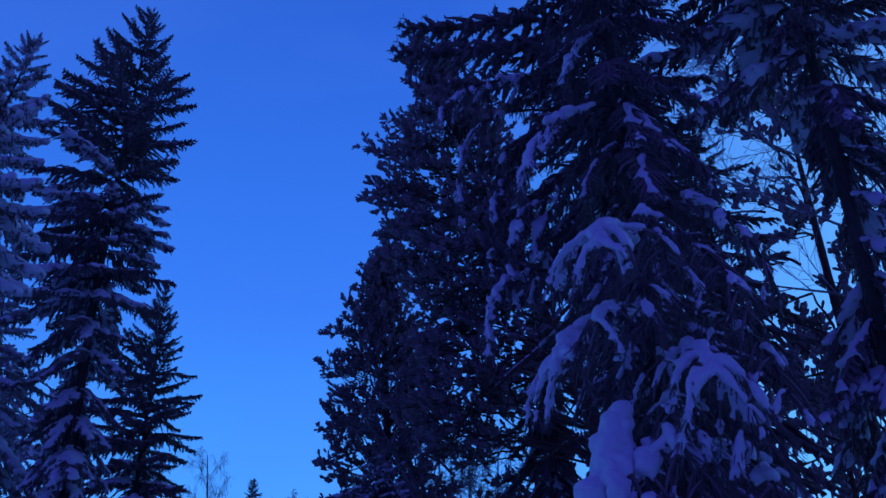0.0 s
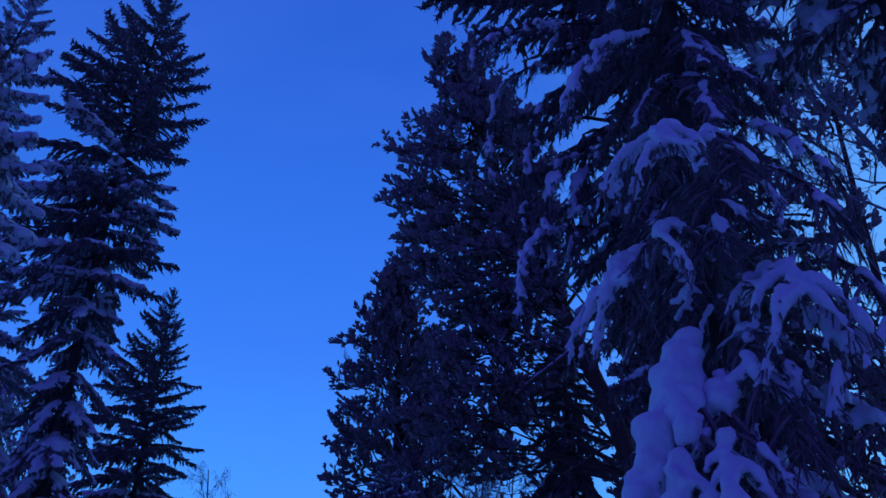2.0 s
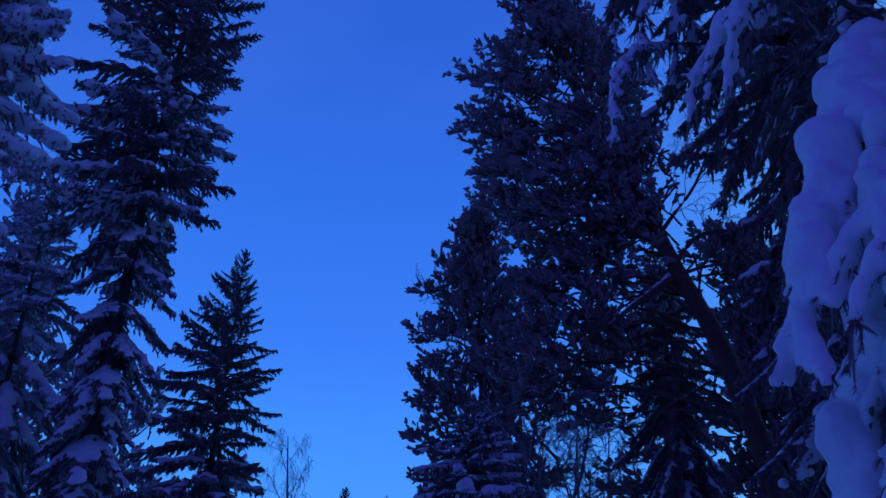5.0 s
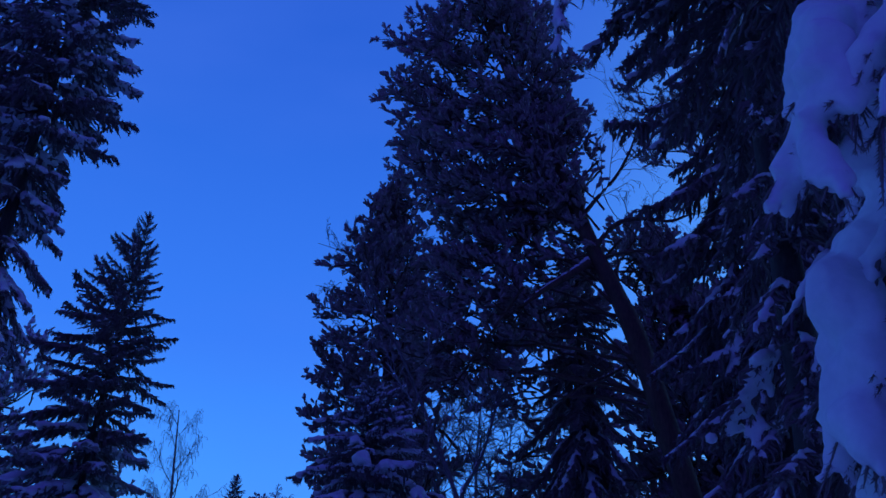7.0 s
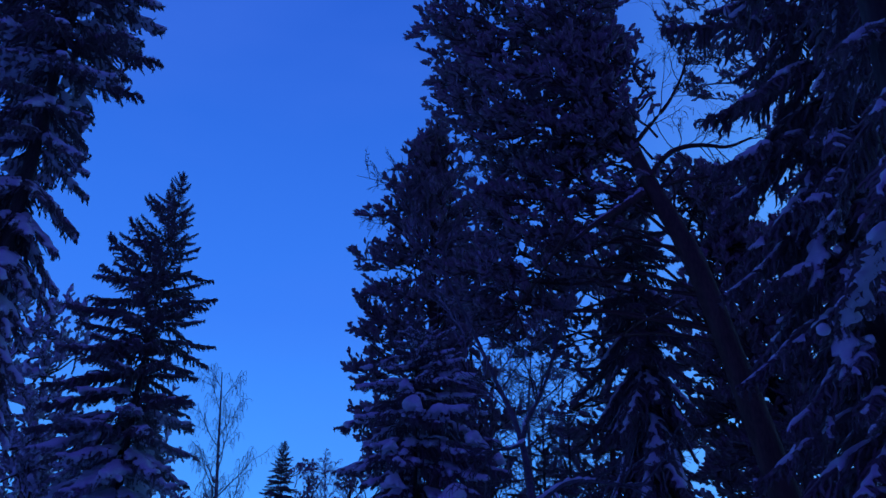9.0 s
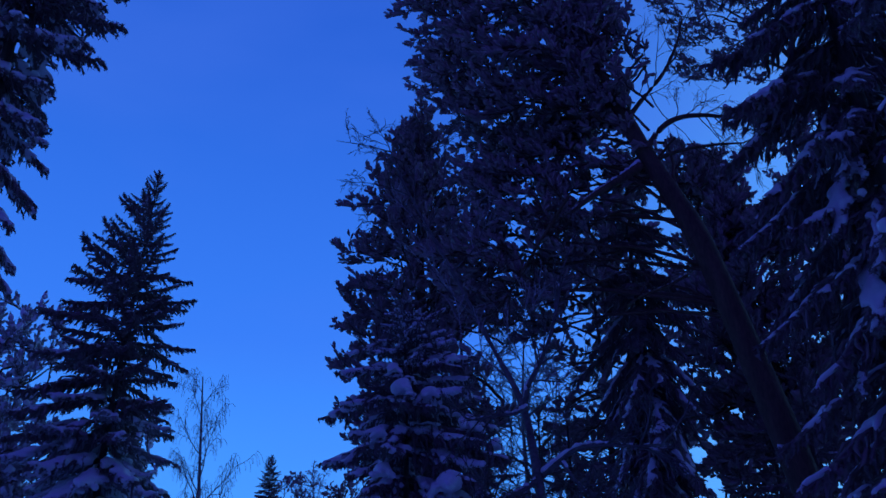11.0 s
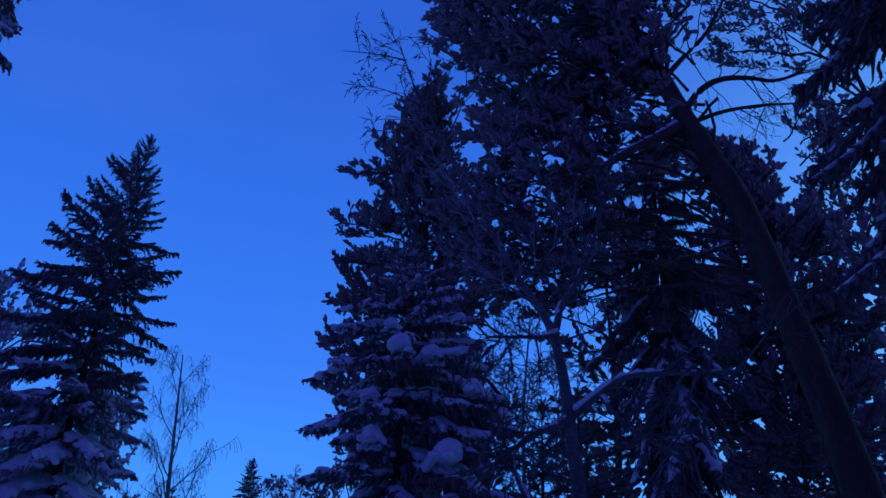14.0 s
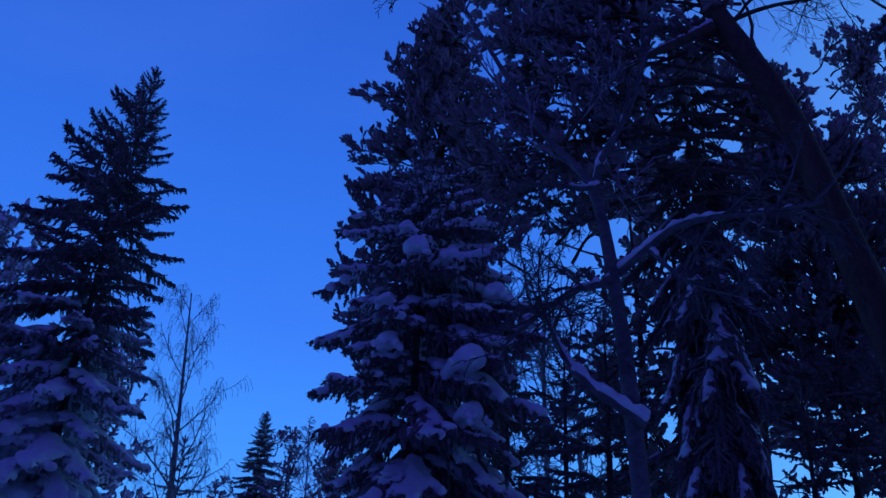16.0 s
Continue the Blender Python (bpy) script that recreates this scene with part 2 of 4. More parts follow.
def spruce_bough(pitch, load, detail, variant, hang, rime=False):
    """Meshes of one spruce bough one metre long and of the snow on it. load 0 to 3; hang: length of its hanging twigs."""
    key = ("spruce", pitch, load, detail, variant, hang, rime)
    if key in made:
        return made[key]
    rng = np.random.default_rng(hash((pitch + 100, load, variant, int(hang * 100), len(detail))) % 99991)
    per, sides, voxel, keep = DETAIL[detail]
    g = Geo()
    line = limb_line(pitch, rng)
    strands(g, line[None], np.linspace(0.017, 0.004, len(line))[None], 5, 1)
    many = {"near": 40, "mid": 32, "far": 20}[detail]
    s = np.linspace(0.10, 0.98, many) + rng.normal(0, 0.010, many)
    root = along(line, s)
    tang = unit(along(np.gradient(line, axis=0), s))
    side = np.where(np.arange(many) % 2, 1.0, -1.0)
    splay = np.radians(rng.uniform(30, 58, many))
    out = tang * np.cos(splay)[:, None] + np.array([0, 1.0, 0]) * (side * np.sin(splay))[:, None]
    size = 0.30 * np.minimum(1, s / 0.30) * (1.10 - s) ** 0.75 * rng.uniform(0.7, 1.2, many)
    k = np.linspace(0, 1, 4)
    droop = rng.uniform(0.10, 0.45, many) * (0.5 if pitch > 10 else 1.0)
    twig = root[:, None] + out[:, None] * (size[:, None] * k)[..., None]
    twig[:, :, 2] -= (droop * size)[:, None] * k**2
    twig[:, 1:] += rng.normal(0, 0.10, (many, 3, 3)) * (size[:, None] * k[1:] ** 1.3)[..., None]
    # short comb of hanging twigs below the limb and the side twigs
    nh = {"near": 130, "mid": 84, "far": 34}[detail]
    pick = rng.integers(0, many, nh)
    f = rng.uniform(0.05, 1, nh)
    on_limb = rng.random(nh) < 0.35
    hs = rng.uniform(0.12, 1.0, nh)
    hroot = np.where(on_limb[:, None], along(line, hs), root[pick] + (twig[pick, -1] - root[pick]) * f[:, None])
    hway = unit(np.stack([rng.normal(0.30, 0.13, nh), rng.normal(0, 0.16, nh), -np.ones(nh)], -1))
    hsize = hang * rng.uniform(0.25, 1.0, nh) ** 1.3 * (1.15 - 0.75 * np.where(on_limb, hs, s[pick]))
    htw = hroot[:, None] + hway[:, None] * (hsize[:, None] * k)[..., None]
    htw[:, 1:3, :2] += rng.normal(0, 0.006, (nh, 2, 2))
    tip = along(line, np.linspace(0.25, 1.02, 6))[None]
    fat = {"near": 0.0095, "mid": 0.0150, "far": 0.022}[detail]
    lobe = np.array([0.75, 1.1, 1.0, 0.30])
    strands(g, twig, fat * lobe * rng.uniform(0.75, 1.2, (many, 1)), sides + (detail == "near"), 0)
    strands(g, htw, fat * lobe * rng.uniform(0.65, 1.05, (nh, 1)), 3, 0)
    strands(g, tip, fat * np.array([[0.8, 1.4, 1.5, 1.4, 1.0, 0.25]]), 5, 0)
    big = {"near": 0.020, "mid": 0.034, "far": 0.05}[detail]
    for lines, count in ((twig, per), (htw, max(3, int(per * 0.6))), (tip, per * 3)):
        fuzz(g, lines, count, rng, big, 0.14 if detail == "far" else 0.18)
    green = g.mesh("bough", [RIME if rime else NEEDLE, BARK])
    white = None
    if load > 0:
        blobs = []
        wave, phase = rng.uniform(5, 8), rng.uniform(0, 6.28)
        clump = lambda t: 0.62 + 0.55 * math.sin(wave * t * 2 + phase) * math.sin(wave * t * 0.7 + 2 * phase)
        for t in np.linspace(0.12, 0.97, 30):
            patch = clump(t)
            if patch < 0.62 - 0.14 * load:
                continue
            c = along(line, [t])[0]
            r = (0.012 + 0.012 * load) * rng.uniform(0.75, 1.25) * (0.6 + 0.6 * math.sin(math.pi * min(1, t * 0.9 + 0.08))) * (0.6 + 0.55 * patch)
            blobs.append((c + [0, rng.normal(0, 0.010), r * 0.4 + fat], r, 0.75))
        for i in range(many):
            if rng.random() > 0.25 + 0.16 * load or clump(s[i] + side[i] * 0.05) < 0.66 - 0.10 * load:
                continue
            reach = rng.uniform(0.45, 0.9)
            fat_end = rng.uniform(-0.5, 0.5)
            for t in np.linspace(0.1, reach, 6):
                c = along(twig[i], [t])[0]
                r = (0.011 + (0.008 if detail == "near" else 0.0105) * load) * rng.uniform(0.7, 1.25) * (1.0 + fat_end * (t - 0.4))
                blobs.append((c + [0, 0, r * 0.2 + fat * (0.7 - 0.2 * load)], r * (0.9 + 0.1 * load), 0.85))
        if load >= 2:
            for t in rng.uniform(0.3, 0.9, 2 * load):
                r = rng.uniform(0.045, 0.075) * (0.6 + 0.2 * load) * (0.68 if detail == "near" else 1.0) * (1.1 - 0.4 * t)
                for q in rng.normal(0, 1, (6, 2)):
                    u = min(0.97, max(0.1, t + 0.05 * q[0]))
                    blobs.append((along(line, [u])[0] + [0, 0.045 * q[1], r * 0.05 - 0.4 * abs(0.045 * q[1])], r * rng.uniform(0.55, 1.0), 0.85))
        white = melted(sphere_set(blobs), voxel, keep, "snow_load")
    made[key] = (green, white)
    return made[key]


def pine_bough(load, detail, variant, rime=False):
    """One pine bough, one metre long: bent limb, side branches, upturned shoots in tufts."""
    key = ("pine", load, detail, variant, rime)
    if key in made:
        return made[key]
    rng = np.random.default_rng(500 + variant * 7 + load + len(detail) * 31)
    g = Geo()
    s = np.linspace(0, 1, 10)
    line = np.stack([s * 0.95, np.cumsum(rng.normal(0, 0.03, 10)), 0.05 * np.sin(s * 5) + 0.22 * s**2 + np.cumsum(rng.normal(0, 0.012, 10))], -1)
    strands(g, line[None], np.linspace(0.02, 0.006, 10)[None], 5, 1)
    nb = {"near": 16, "mid": 14, "far": 11}[detail]
    bs = np.linspace(0.22, 1.0, nb)
    root = along(line, bs)
    turn = rng.uniform(-1.25, 1.25, nb) * np.where(bs > 0.95, 0.3, 1)
    rise = rng.uniform(-0.25, 0.75, nb)
    way = unit(np.stack([np.cos(turn), np.sin(turn), rise], -1))
    size = rng.uniform(0.16, 0.40, nb) * (1.25 - 0.55 * bs)
    k = np.linspace(0, 1, 5)
    br = root[:, None] + way[:, None] * (size[:, None] * k)[..., None]
    br[:, :, 2] += (0.25 * size)[:, None] * k**2
    strands(g, br[:, [0, 2, 4]], np.array([[0.008, 0.006, 0.003]]) * np.ones((nb, 1)), 3, 1)
    # upturned shoots, crowded towards the end of each branch like the fingers of a glove
    per = {"near": 8, "mid": 7, "far": 5}[detail]
    at = np.repeat(np.arange(nb), per)
    f = rng.uniform(0.15, 1.0, len(at)) ** 0.6
    lo = np.minimum((f * 4).astype(int), 3)
    p = br[at, lo] + (br[at, lo + 1] - br[at, lo]) * (f * 4 - lo)[:, None]
    d = unit(way[at] * 0.75 + rng.normal(0, 0.42, (len(at), 3)) + [0, 0, 0.50])
    ln = rng.uniform(0.08, 0.14, len(at))
    fat = {"near": 0.022, "mid": 0.023, "far": 0.028}[detail] * rng.uniform(0.75, 1.2, (len(at), 1))
    shoot = p[:, None] + d[:, None] * (ln[:, None] * np.array([0, 0.3, 0.75, 1.0]))[..., None]
    shoot[:, 2:, 2] += (ln * 0.08)[:, None]
    strands(g, shoot, fat * np.array([[0.30, 0.85, 1.10, 0.45]]), 4, 0)
    fuzz(g, shoot, {"near": 18, "mid": 12, "far": 6}[detail], rng, 0.040, 0.10)
    green = g.mesh("bough", [RIME if rime else PINE, PINEBARK])
    white = None
    if load:
        blobs = []
        for j in rng.choice(len(at), int(len(at) * (0.10 + 0.16 * load)), replace=False):
            r = (0.018 + 0.014 * load) * rng.uniform(0.7, 1.3)
            blobs.append((p[j] + d[j] * ln[j] * 0.4 + [0, 0, r * 0.4], r, 0.75))
        for t in np.linspace(0.1, 0.95, 14):
            if rng.random() < 0.3 + 0.2 * load:
                r = (0.012 + 0.010 * load) * rng.uniform(0.7, 1.2)
                blobs.append((along(line, [t])[0] + [0, 0, r * 0.5], r, 0.8))
        white = melted(sphere_set(blobs), DETAIL[detail][2], DETAIL[detail][3], "snow_load")
    made[key] = (green, white)
    return made[key]


# ---- trees ----


def fall(x, y):
    """Height of the snow-covered ground, which falls gently along the path."""
    drop = -1.35 * (1 / (1 + math.exp(-(y - 6.5) / 3.6)))
    bump = 0.35 * noise.noise((x * 0.11, y * 0.11, 3.1)) + 0.10 * noise.noise((x * 0.5, y * 0.5, 8.2))
    trod = min(1.0, max(0.0, (abs(x + 0.1) - 0.5) / 2.0))
    return drop + 0.2 + bump * (0.15 + 0.85 * trod) + 0.18 * trod


def part(name, me, parent, m=None, label=""):
    ob = new(name, me)
    ob.parent = parent
    if m is not None:
        ob.matrix_basis = m
    if label:
        tagged(ob, label)
    return ob


def base_of(name, x, y, label, category, group="", sink=0.1):
    ob = new(name)
    ob.location = (x, y, fall(x, y) - sink)
    ob.empty_display_size = 0.3
    return tagged(ob, label, category, group)


def trunk_mesh(line, r0, r1, mat, seed, sides=12, flare=1.35):
    rng = np.random.default_rng(seed)
    line = np.asarray(line, float)
    k = max(16, int(np.ptp(line[:, 2]) * 2.2))
    t = np.linspace(0, 1, k)
    x = np.linspace(0, 1, len(line))
    fine = np.stack([np.interp(t, x, line[:, c]) for c in range(3)], -1)
    for _ in range(2):
        fine[1:-1] = (fine[:-2] + 2 * fine[1:-1] + fine[2:]) / 4
    r = r0 + (r1 - r0) * t**0.85
    r *= 1 + (flare - 1) * np.exp(-t * 14)
    g = Geo()
    strands(g, fine[None], (r * rng.uniform(0.95, 1.05, k))[None], sides)
    return g.mesh("trunk", [mat]), fine


def hang_bough(tree, meshes, root, az, length, tilt=0.0, wide=1.0, label=""):
    m = Matrix.Translation(root) @ Matrix.Rotation(az, 4, "Z") @ Matrix.Rotation(-tilt, 4, "Y") @ Matrix.Diagonal((length, length * wide, length, 1))
    b = part("bough", meshes[0], tree, m, label)
    if meshes[1]:
        tagged(part("snow_load", meshes[1], b, None, "soft white snow on the bough"), kind="stuff")
    return b


def spruce(x, y, top, trunk, reach, pitch, load, detail, seed, label, r0=0.16, low=1.5, gap=0.42, per=5, hang=0.13,
           keys=(), group="snowy spruces", wide=1.0, shade=None, lop=(0.0, 0.0), rime=99.0):
    """A spruce at x, y whose leader ends at the height top. trunk: sideways offsets (dx, dy) of the leader. reach, pitch, load, hang: functions of metres below the top. lop: share and azimuth of a fuller side. rime: how far below the top the needles are white with rime."""
    rng = np.random.default_rng(seed)
    tree = base_of("spruce_tree", x, y, label, "tree", group)
    z0 = tree.location.z
    h = top - z0
    dx, dy = trunk
    line = [(0, 0, 0), (dx * 0.1, dy * 0.1, h * 0.3), (dx * 0.4, dy * 0.4, h * 0.65), (dx, dy, h)]
    me, fine = trunk_mesh(line, r0, 0.012, BARK, seed)
    part("trunk", me, tree, None, "dark scaly spruce trunk")
    at = lambda z: [float(np.interp(z - z0, fine[:, 2], fine[:, c])) for c in (0, 1)] + [z - z0]

    def put(z, az, length, ang, ld, hg, wd):
        near = min(PITCHES, key=lambda q: abs(q - ang))
        hg = min((0.07, 0.11, 0.17, 0.26, 0.38), key=lambda q: abs(q - hg))
        meshes = spruce_bough(near, int(ld), detail, int(rng.integers(0, 3)), hg, top - z > rime + rng.normal(0, 1.0))
        hang_bough(tree, meshes, at(z), az, length, radians(max(-14, min(14, ang - near))), wd)

    d = 0.12
    first = rng.uniform(0, 6.28)
    while top - d > low:
        n = per
        first += rng.uniform(0.5, 1.2)
        for i in range(n):
            az = first + i * 6.283 / n + rng.normal(0, 0.22)
            z = top - d + rng.uniform(-0.16, 0.16) * min(gap, d)
            length = reach(d) * rng.uniform(0.76, 1.14) * (1 + lop[0] * math.cos(az - radians(lop[1])))
            if shade and not shade(z, az):
                continue
            ld = load(d) + rng.uniform(-0.5, 0.5)
            put(z, az, length, pitch(d) + rng.normal(0, 6), max(0, min(3, round(ld))), hang(d) if callable(hang) else hang, wide * rng.uniform(0.8, 1.15))
        d += gap * (0.45 + 0.55 * min(1, d / 2.5)) * rng.uniform(0.85, 1.15)
    for z, az, length, ang, ld, hg in keys:
        put(z, radians(az), length, ang, ld, hg, 1.0)
    # leader shoot
    g = Geo()
    k = np.linspace(0, 1, 5)
    shoots = [(0, 0, 0.35)] + [(0.13 * math.cos(a), 0.13 * math.sin(a), 0.2) for a in np.arange(5) * 1.257 + first]
    lines = np.array([np.outer(k, q) for q in shoots])
    strands(g, lines, np.array([0.02, 0.024, 0.02, 0.014, 0.003]) * np.ones((6, 1)), 4)
    i = np.repeat(np.arange(6), 24)
    w = rng.uniform(0, 1, len(i))
    wy = unit(np.array(shoots)[i] * 3 + rng.normal(0, 0.5, (len(i), 3)))
    needles(g, np.array(shoots)[i] * w[:, None], wy, np.full(len(i), 0.045), np.full(len(i), 0.006))
    part("leader", g.mesh("leader", [NEEDLE]), tree, Matrix.Translation(at(top - 0.25)))
    return tree


def bent_limbs(tree, org, limbs, rng, mat):
    """Bare limbs through given points: rows of points, radius, number of side twigs, thickness of the snow on top."""
    for pts, r, kids, snow in limbs:
        out = {}
        pts = np.array(pts) - org
        for _ in range(2):
            pts = np.concatenate([pts[:1], (pts[:-1] * 0.75 + pts[1:] * 0.25), (pts[:-1] * 0.25 + pts[1:] * 0.75), pts[-1:]])[np.argsort(np.concatenate([[0], np.arange(len(pts) - 1) + 0.25, np.arange(len(pts) - 1) + 0.75, [len(pts)]]))]
        size = np.linalg.norm(pts[-1] - pts[0])
        g = Geo()
        strands(g, pts[None], np.linspace(r, r * 0.3, len(pts))[None], 6)
        for j in range(kids):
            f = rng.uniform(0.3, 1)
            t = unit(along(np.gradient(pts, axis=0), [f])[0])
            grow(rng, along(pts, [f])[0], unit(t + rng.normal(0, 0.6, 3)), size * rng.uniform(0.25, 0.5), min(0.012, 0.5 * r), 1, out, 0.06, kids=(0, 4, 4))
        for rows in out.values():
            strands(g, np.array([p for p, _ in rows]), np.maximum(np.array([q for _, q in rows]), 0.0032), 3)
        limb = part("limb", g.mesh("limb", [mat]), tree, None, "bare bent limb")
        if snow:
            b = [(along(pts, [t])[0] + [0, 0, r * (1 - 0.6 * t) + snow * 0.3 * (1 - 0.6 * t)], snow * rng.uniform(0.55, 1.35) * (1.05 - 0.75 * t), 0.8) for t in np.linspace(0.03, 0.95, 34)]
            tagged(part("snow_load", roughened(melted(sphere_set(b), 0.02, 0.4, "snow_load"), 0.25 * snow), limb, None, "ridge of white snow along the limb"), kind="stuff")


def laden_bough(tree, root, tip, r, fingers, span, cover, seed, hook=1.6):
    """A bough bowed down by a thick slab of snow that ends in hanging fingers. root, tip: places in the world; r: thickness of the snow, span: length of the fingers, cover: share of them that carries snow."""
    rng = np.random.default_rng(seed)
    org = np.array(tree.location)
    a, b = np.array(root) - org, np.array(tip) - org
    s = np.linspace(0, 1, 18)[:, None]
    line = a + (b - a) * np.concatenate([1 - (1 - s) ** hook, 1 - (1 - s) ** hook, s ** hook], 1)
    line[1:-1] += np.cumsum(rng.normal(0, 0.006, (16, 3)), 0)
    flat = unit((b - a) * [1, 1, 0])
    across = np.array([-flat[1], flat[0], 0])
    fs = np.linspace(0.3, 0.97, fingers) + rng.normal(0, 0.02, fingers)
    fr = along(line, fs)
    tang = unit(along(np.gradient(line, axis=0), fs))
    side = np.where(np.arange(fingers) % 2, 1.0, -1.0)
    sp = np.radians(rng.uniform(30, 75, fingers))[:, None]
    out = tang * np.cos(sp) + across * side[:, None] * np.sin(sp)
    size = span * (1.15 - 0.6 * fs) * rng.uniform(0.65, 1.2, fingers)
    k = np.linspace(0, 1, 7)
    fing = fr[:, None] + out[:, None] * (size[:, None] * np.sin(k * 1.35))[..., None]
    fing[:, :, 2] -= size[:, None] * (0.15 * k + 0.75 * k**2)
    g = Geo()
    strands(g, line[None], np.linspace(0.022, 0.006, 18)[None], 5, 1)
    strands(g, fing, 0.012 * np.array([0.8, 1, 1.1, 1.1, 1, 0.8, 0.2]) * rng.uniform(0.8, 1.2, (fingers, 1)), 4, 0)
    # twigs off the fingers, hanging below the snow
    many = fingers * 20 + 30
    pick, f = rng.integers(0, fingers, many), rng.uniform(0.1, 1.0, many) ** 0.7
    lo = np.minimum((f * 6).astype(int), 5)
    tr = fing[pick, lo] + (fing[pick, lo + 1] - fing[pick, lo]) * (f * 6 - lo)[:, None]
    on_limb = rng.random(many) < 0.3
    tr[on_limb] = along(line, rng.uniform(0.15, 1.0, many)[on_limb])
    tw = unit(out[pick] * rng.uniform(0.1, 0.9, (many, 1)) + rng.normal(0, 0.35, (many, 3)) - [0, 0, 0.8])
    tk = np.linspace(0, 1, 4)
    ln = rng.uniform(0.05, 0.17, many)
    twig = tr[:, None] + tw[:, None] * (ln[:, None] * tk)[..., None]
    twig[:, :, 2] -= 0.25 * ln[:, None] * tk**2
    strands(g, twig, 0.0055 * np.array([0.7, 1.1, 1.0, 0.25]) * rng.uniform(0.7, 1.2, (many, 1)), 3, 0)
    fuzz(g, fing, 110, rng, 0.020, 0.12)
    fuzz(g, twig, 52, rng, 0.020, 0.12)
    bough = part("bough", g.mesh("bough", [NEEDLE, BARK]), tree, None, "drooping bough bowed by snow")
    # snow lies in patches, thick on the limb, thinner out along fingers and twigs
    blobs = []
    shift = Vector((seed * 1.7, seed * 0.3, 0))
    patch = lambda c: noise.noise(Vector(c) * 3.4 + shift)
    lump = lambda c: 1 + 0.85 * noise.noise(Vector(c) * 6.5 - shift)
    bare = 0.40 - 0.85 * cover
    for t in np.arange(0.12 if hook < 2 else 0.5, 0.98, 0.02):
        c = along(line, [t])[0]
        if patch(c) > bare:
            q = max(0.022, r * (0.45 + 0.55 * math.sin(math.pi * min(1.0, 0.15 + 0.8 * t))) * lump(c))
            blobs.append((c + [*(rng.normal(0, 0.3 * r, 2)), q * 0.45], q, 0.8))
    for i in range(fingers):
        end = rng.uniform(0.6, 0.95)
        for t in np.arange(0.0, end, 0.045):
            c = along(fing[i], [t])[0]
            if patch(c) > bare + 0.12 * t:
                q = max(0.021, r * (0.68 - 0.28 * t / end) * lump(c) * rng.uniform(0.9, 1.1))
                blobs.append((c + flat * q * 0.35 * t + [0, 0, q * (0.5 - 0.3 * t)], q, 0.9))
    for i in range(many):
        if patch(tr[i]) > bare + 0.10:
            end = rng.uniform(0.3, 0.9)
            for t in (0.1, 0.4, 0.7):
                if t < end:
                    q = max(0.020, r * 0.36 * (1.1 - 0.5 * t))
                    blobs.append((along(twig[i], [t])[0] + [0, 0, q * 0.5], q, 0.85))
    if blobs:
        tagged(part("snow_load", roughened(melted(sphere_set(blobs), 0.018, 0.45, "snow_load"), 0.009), bough, None, "thick soft slab of snow ending in hanging fingers"), kind="stuff")
    return bough


def pillows(tree, rows, seed):
    """Rounded caps of snow, each on a bough of its own. rows: place in the world and radius."""
    rng = np.random.default_rng(seed)
    org = np.array(tree.location)
    for n, (x, y, z, r) in enumerate(rows):
        c = np.array([x, y, z]) - org
        out = math.hypot(c[0], c[1])
        hang_bough(tree, spruce_bough(-22, 1, "mid", n % 3, 0.17), (0, 0, c[2] + 0.30 * out - r), math.atan2(c[1], c[0]), 1.18 * out + r, 0.0, 0.9)
        blobs = [(c, r * 0.95, 0.72), (c + [0.15 * r, 0, 0.30 * r], 0.68 * r, 0.8)]
        for a in rng.uniform(0, 6.28, 16):
            q = rng.uniform(0.5, 1.45)
            blobs.append((c + [math.cos(a) * r * q, math.sin(a) * r * q, -r * (0.05 + 0.45 * q * q) * rng.uniform(0.7, 1.2)], r * rng.uniform(0.22, 0.40), 1.0))
        tagged(part("snow_pillow", roughened(melted(sphere_set(blobs), 0.022, 0.5, "snow_pillow"), 0.012), tree, None, "rounded cap of fresh snow"), kind="stuff")


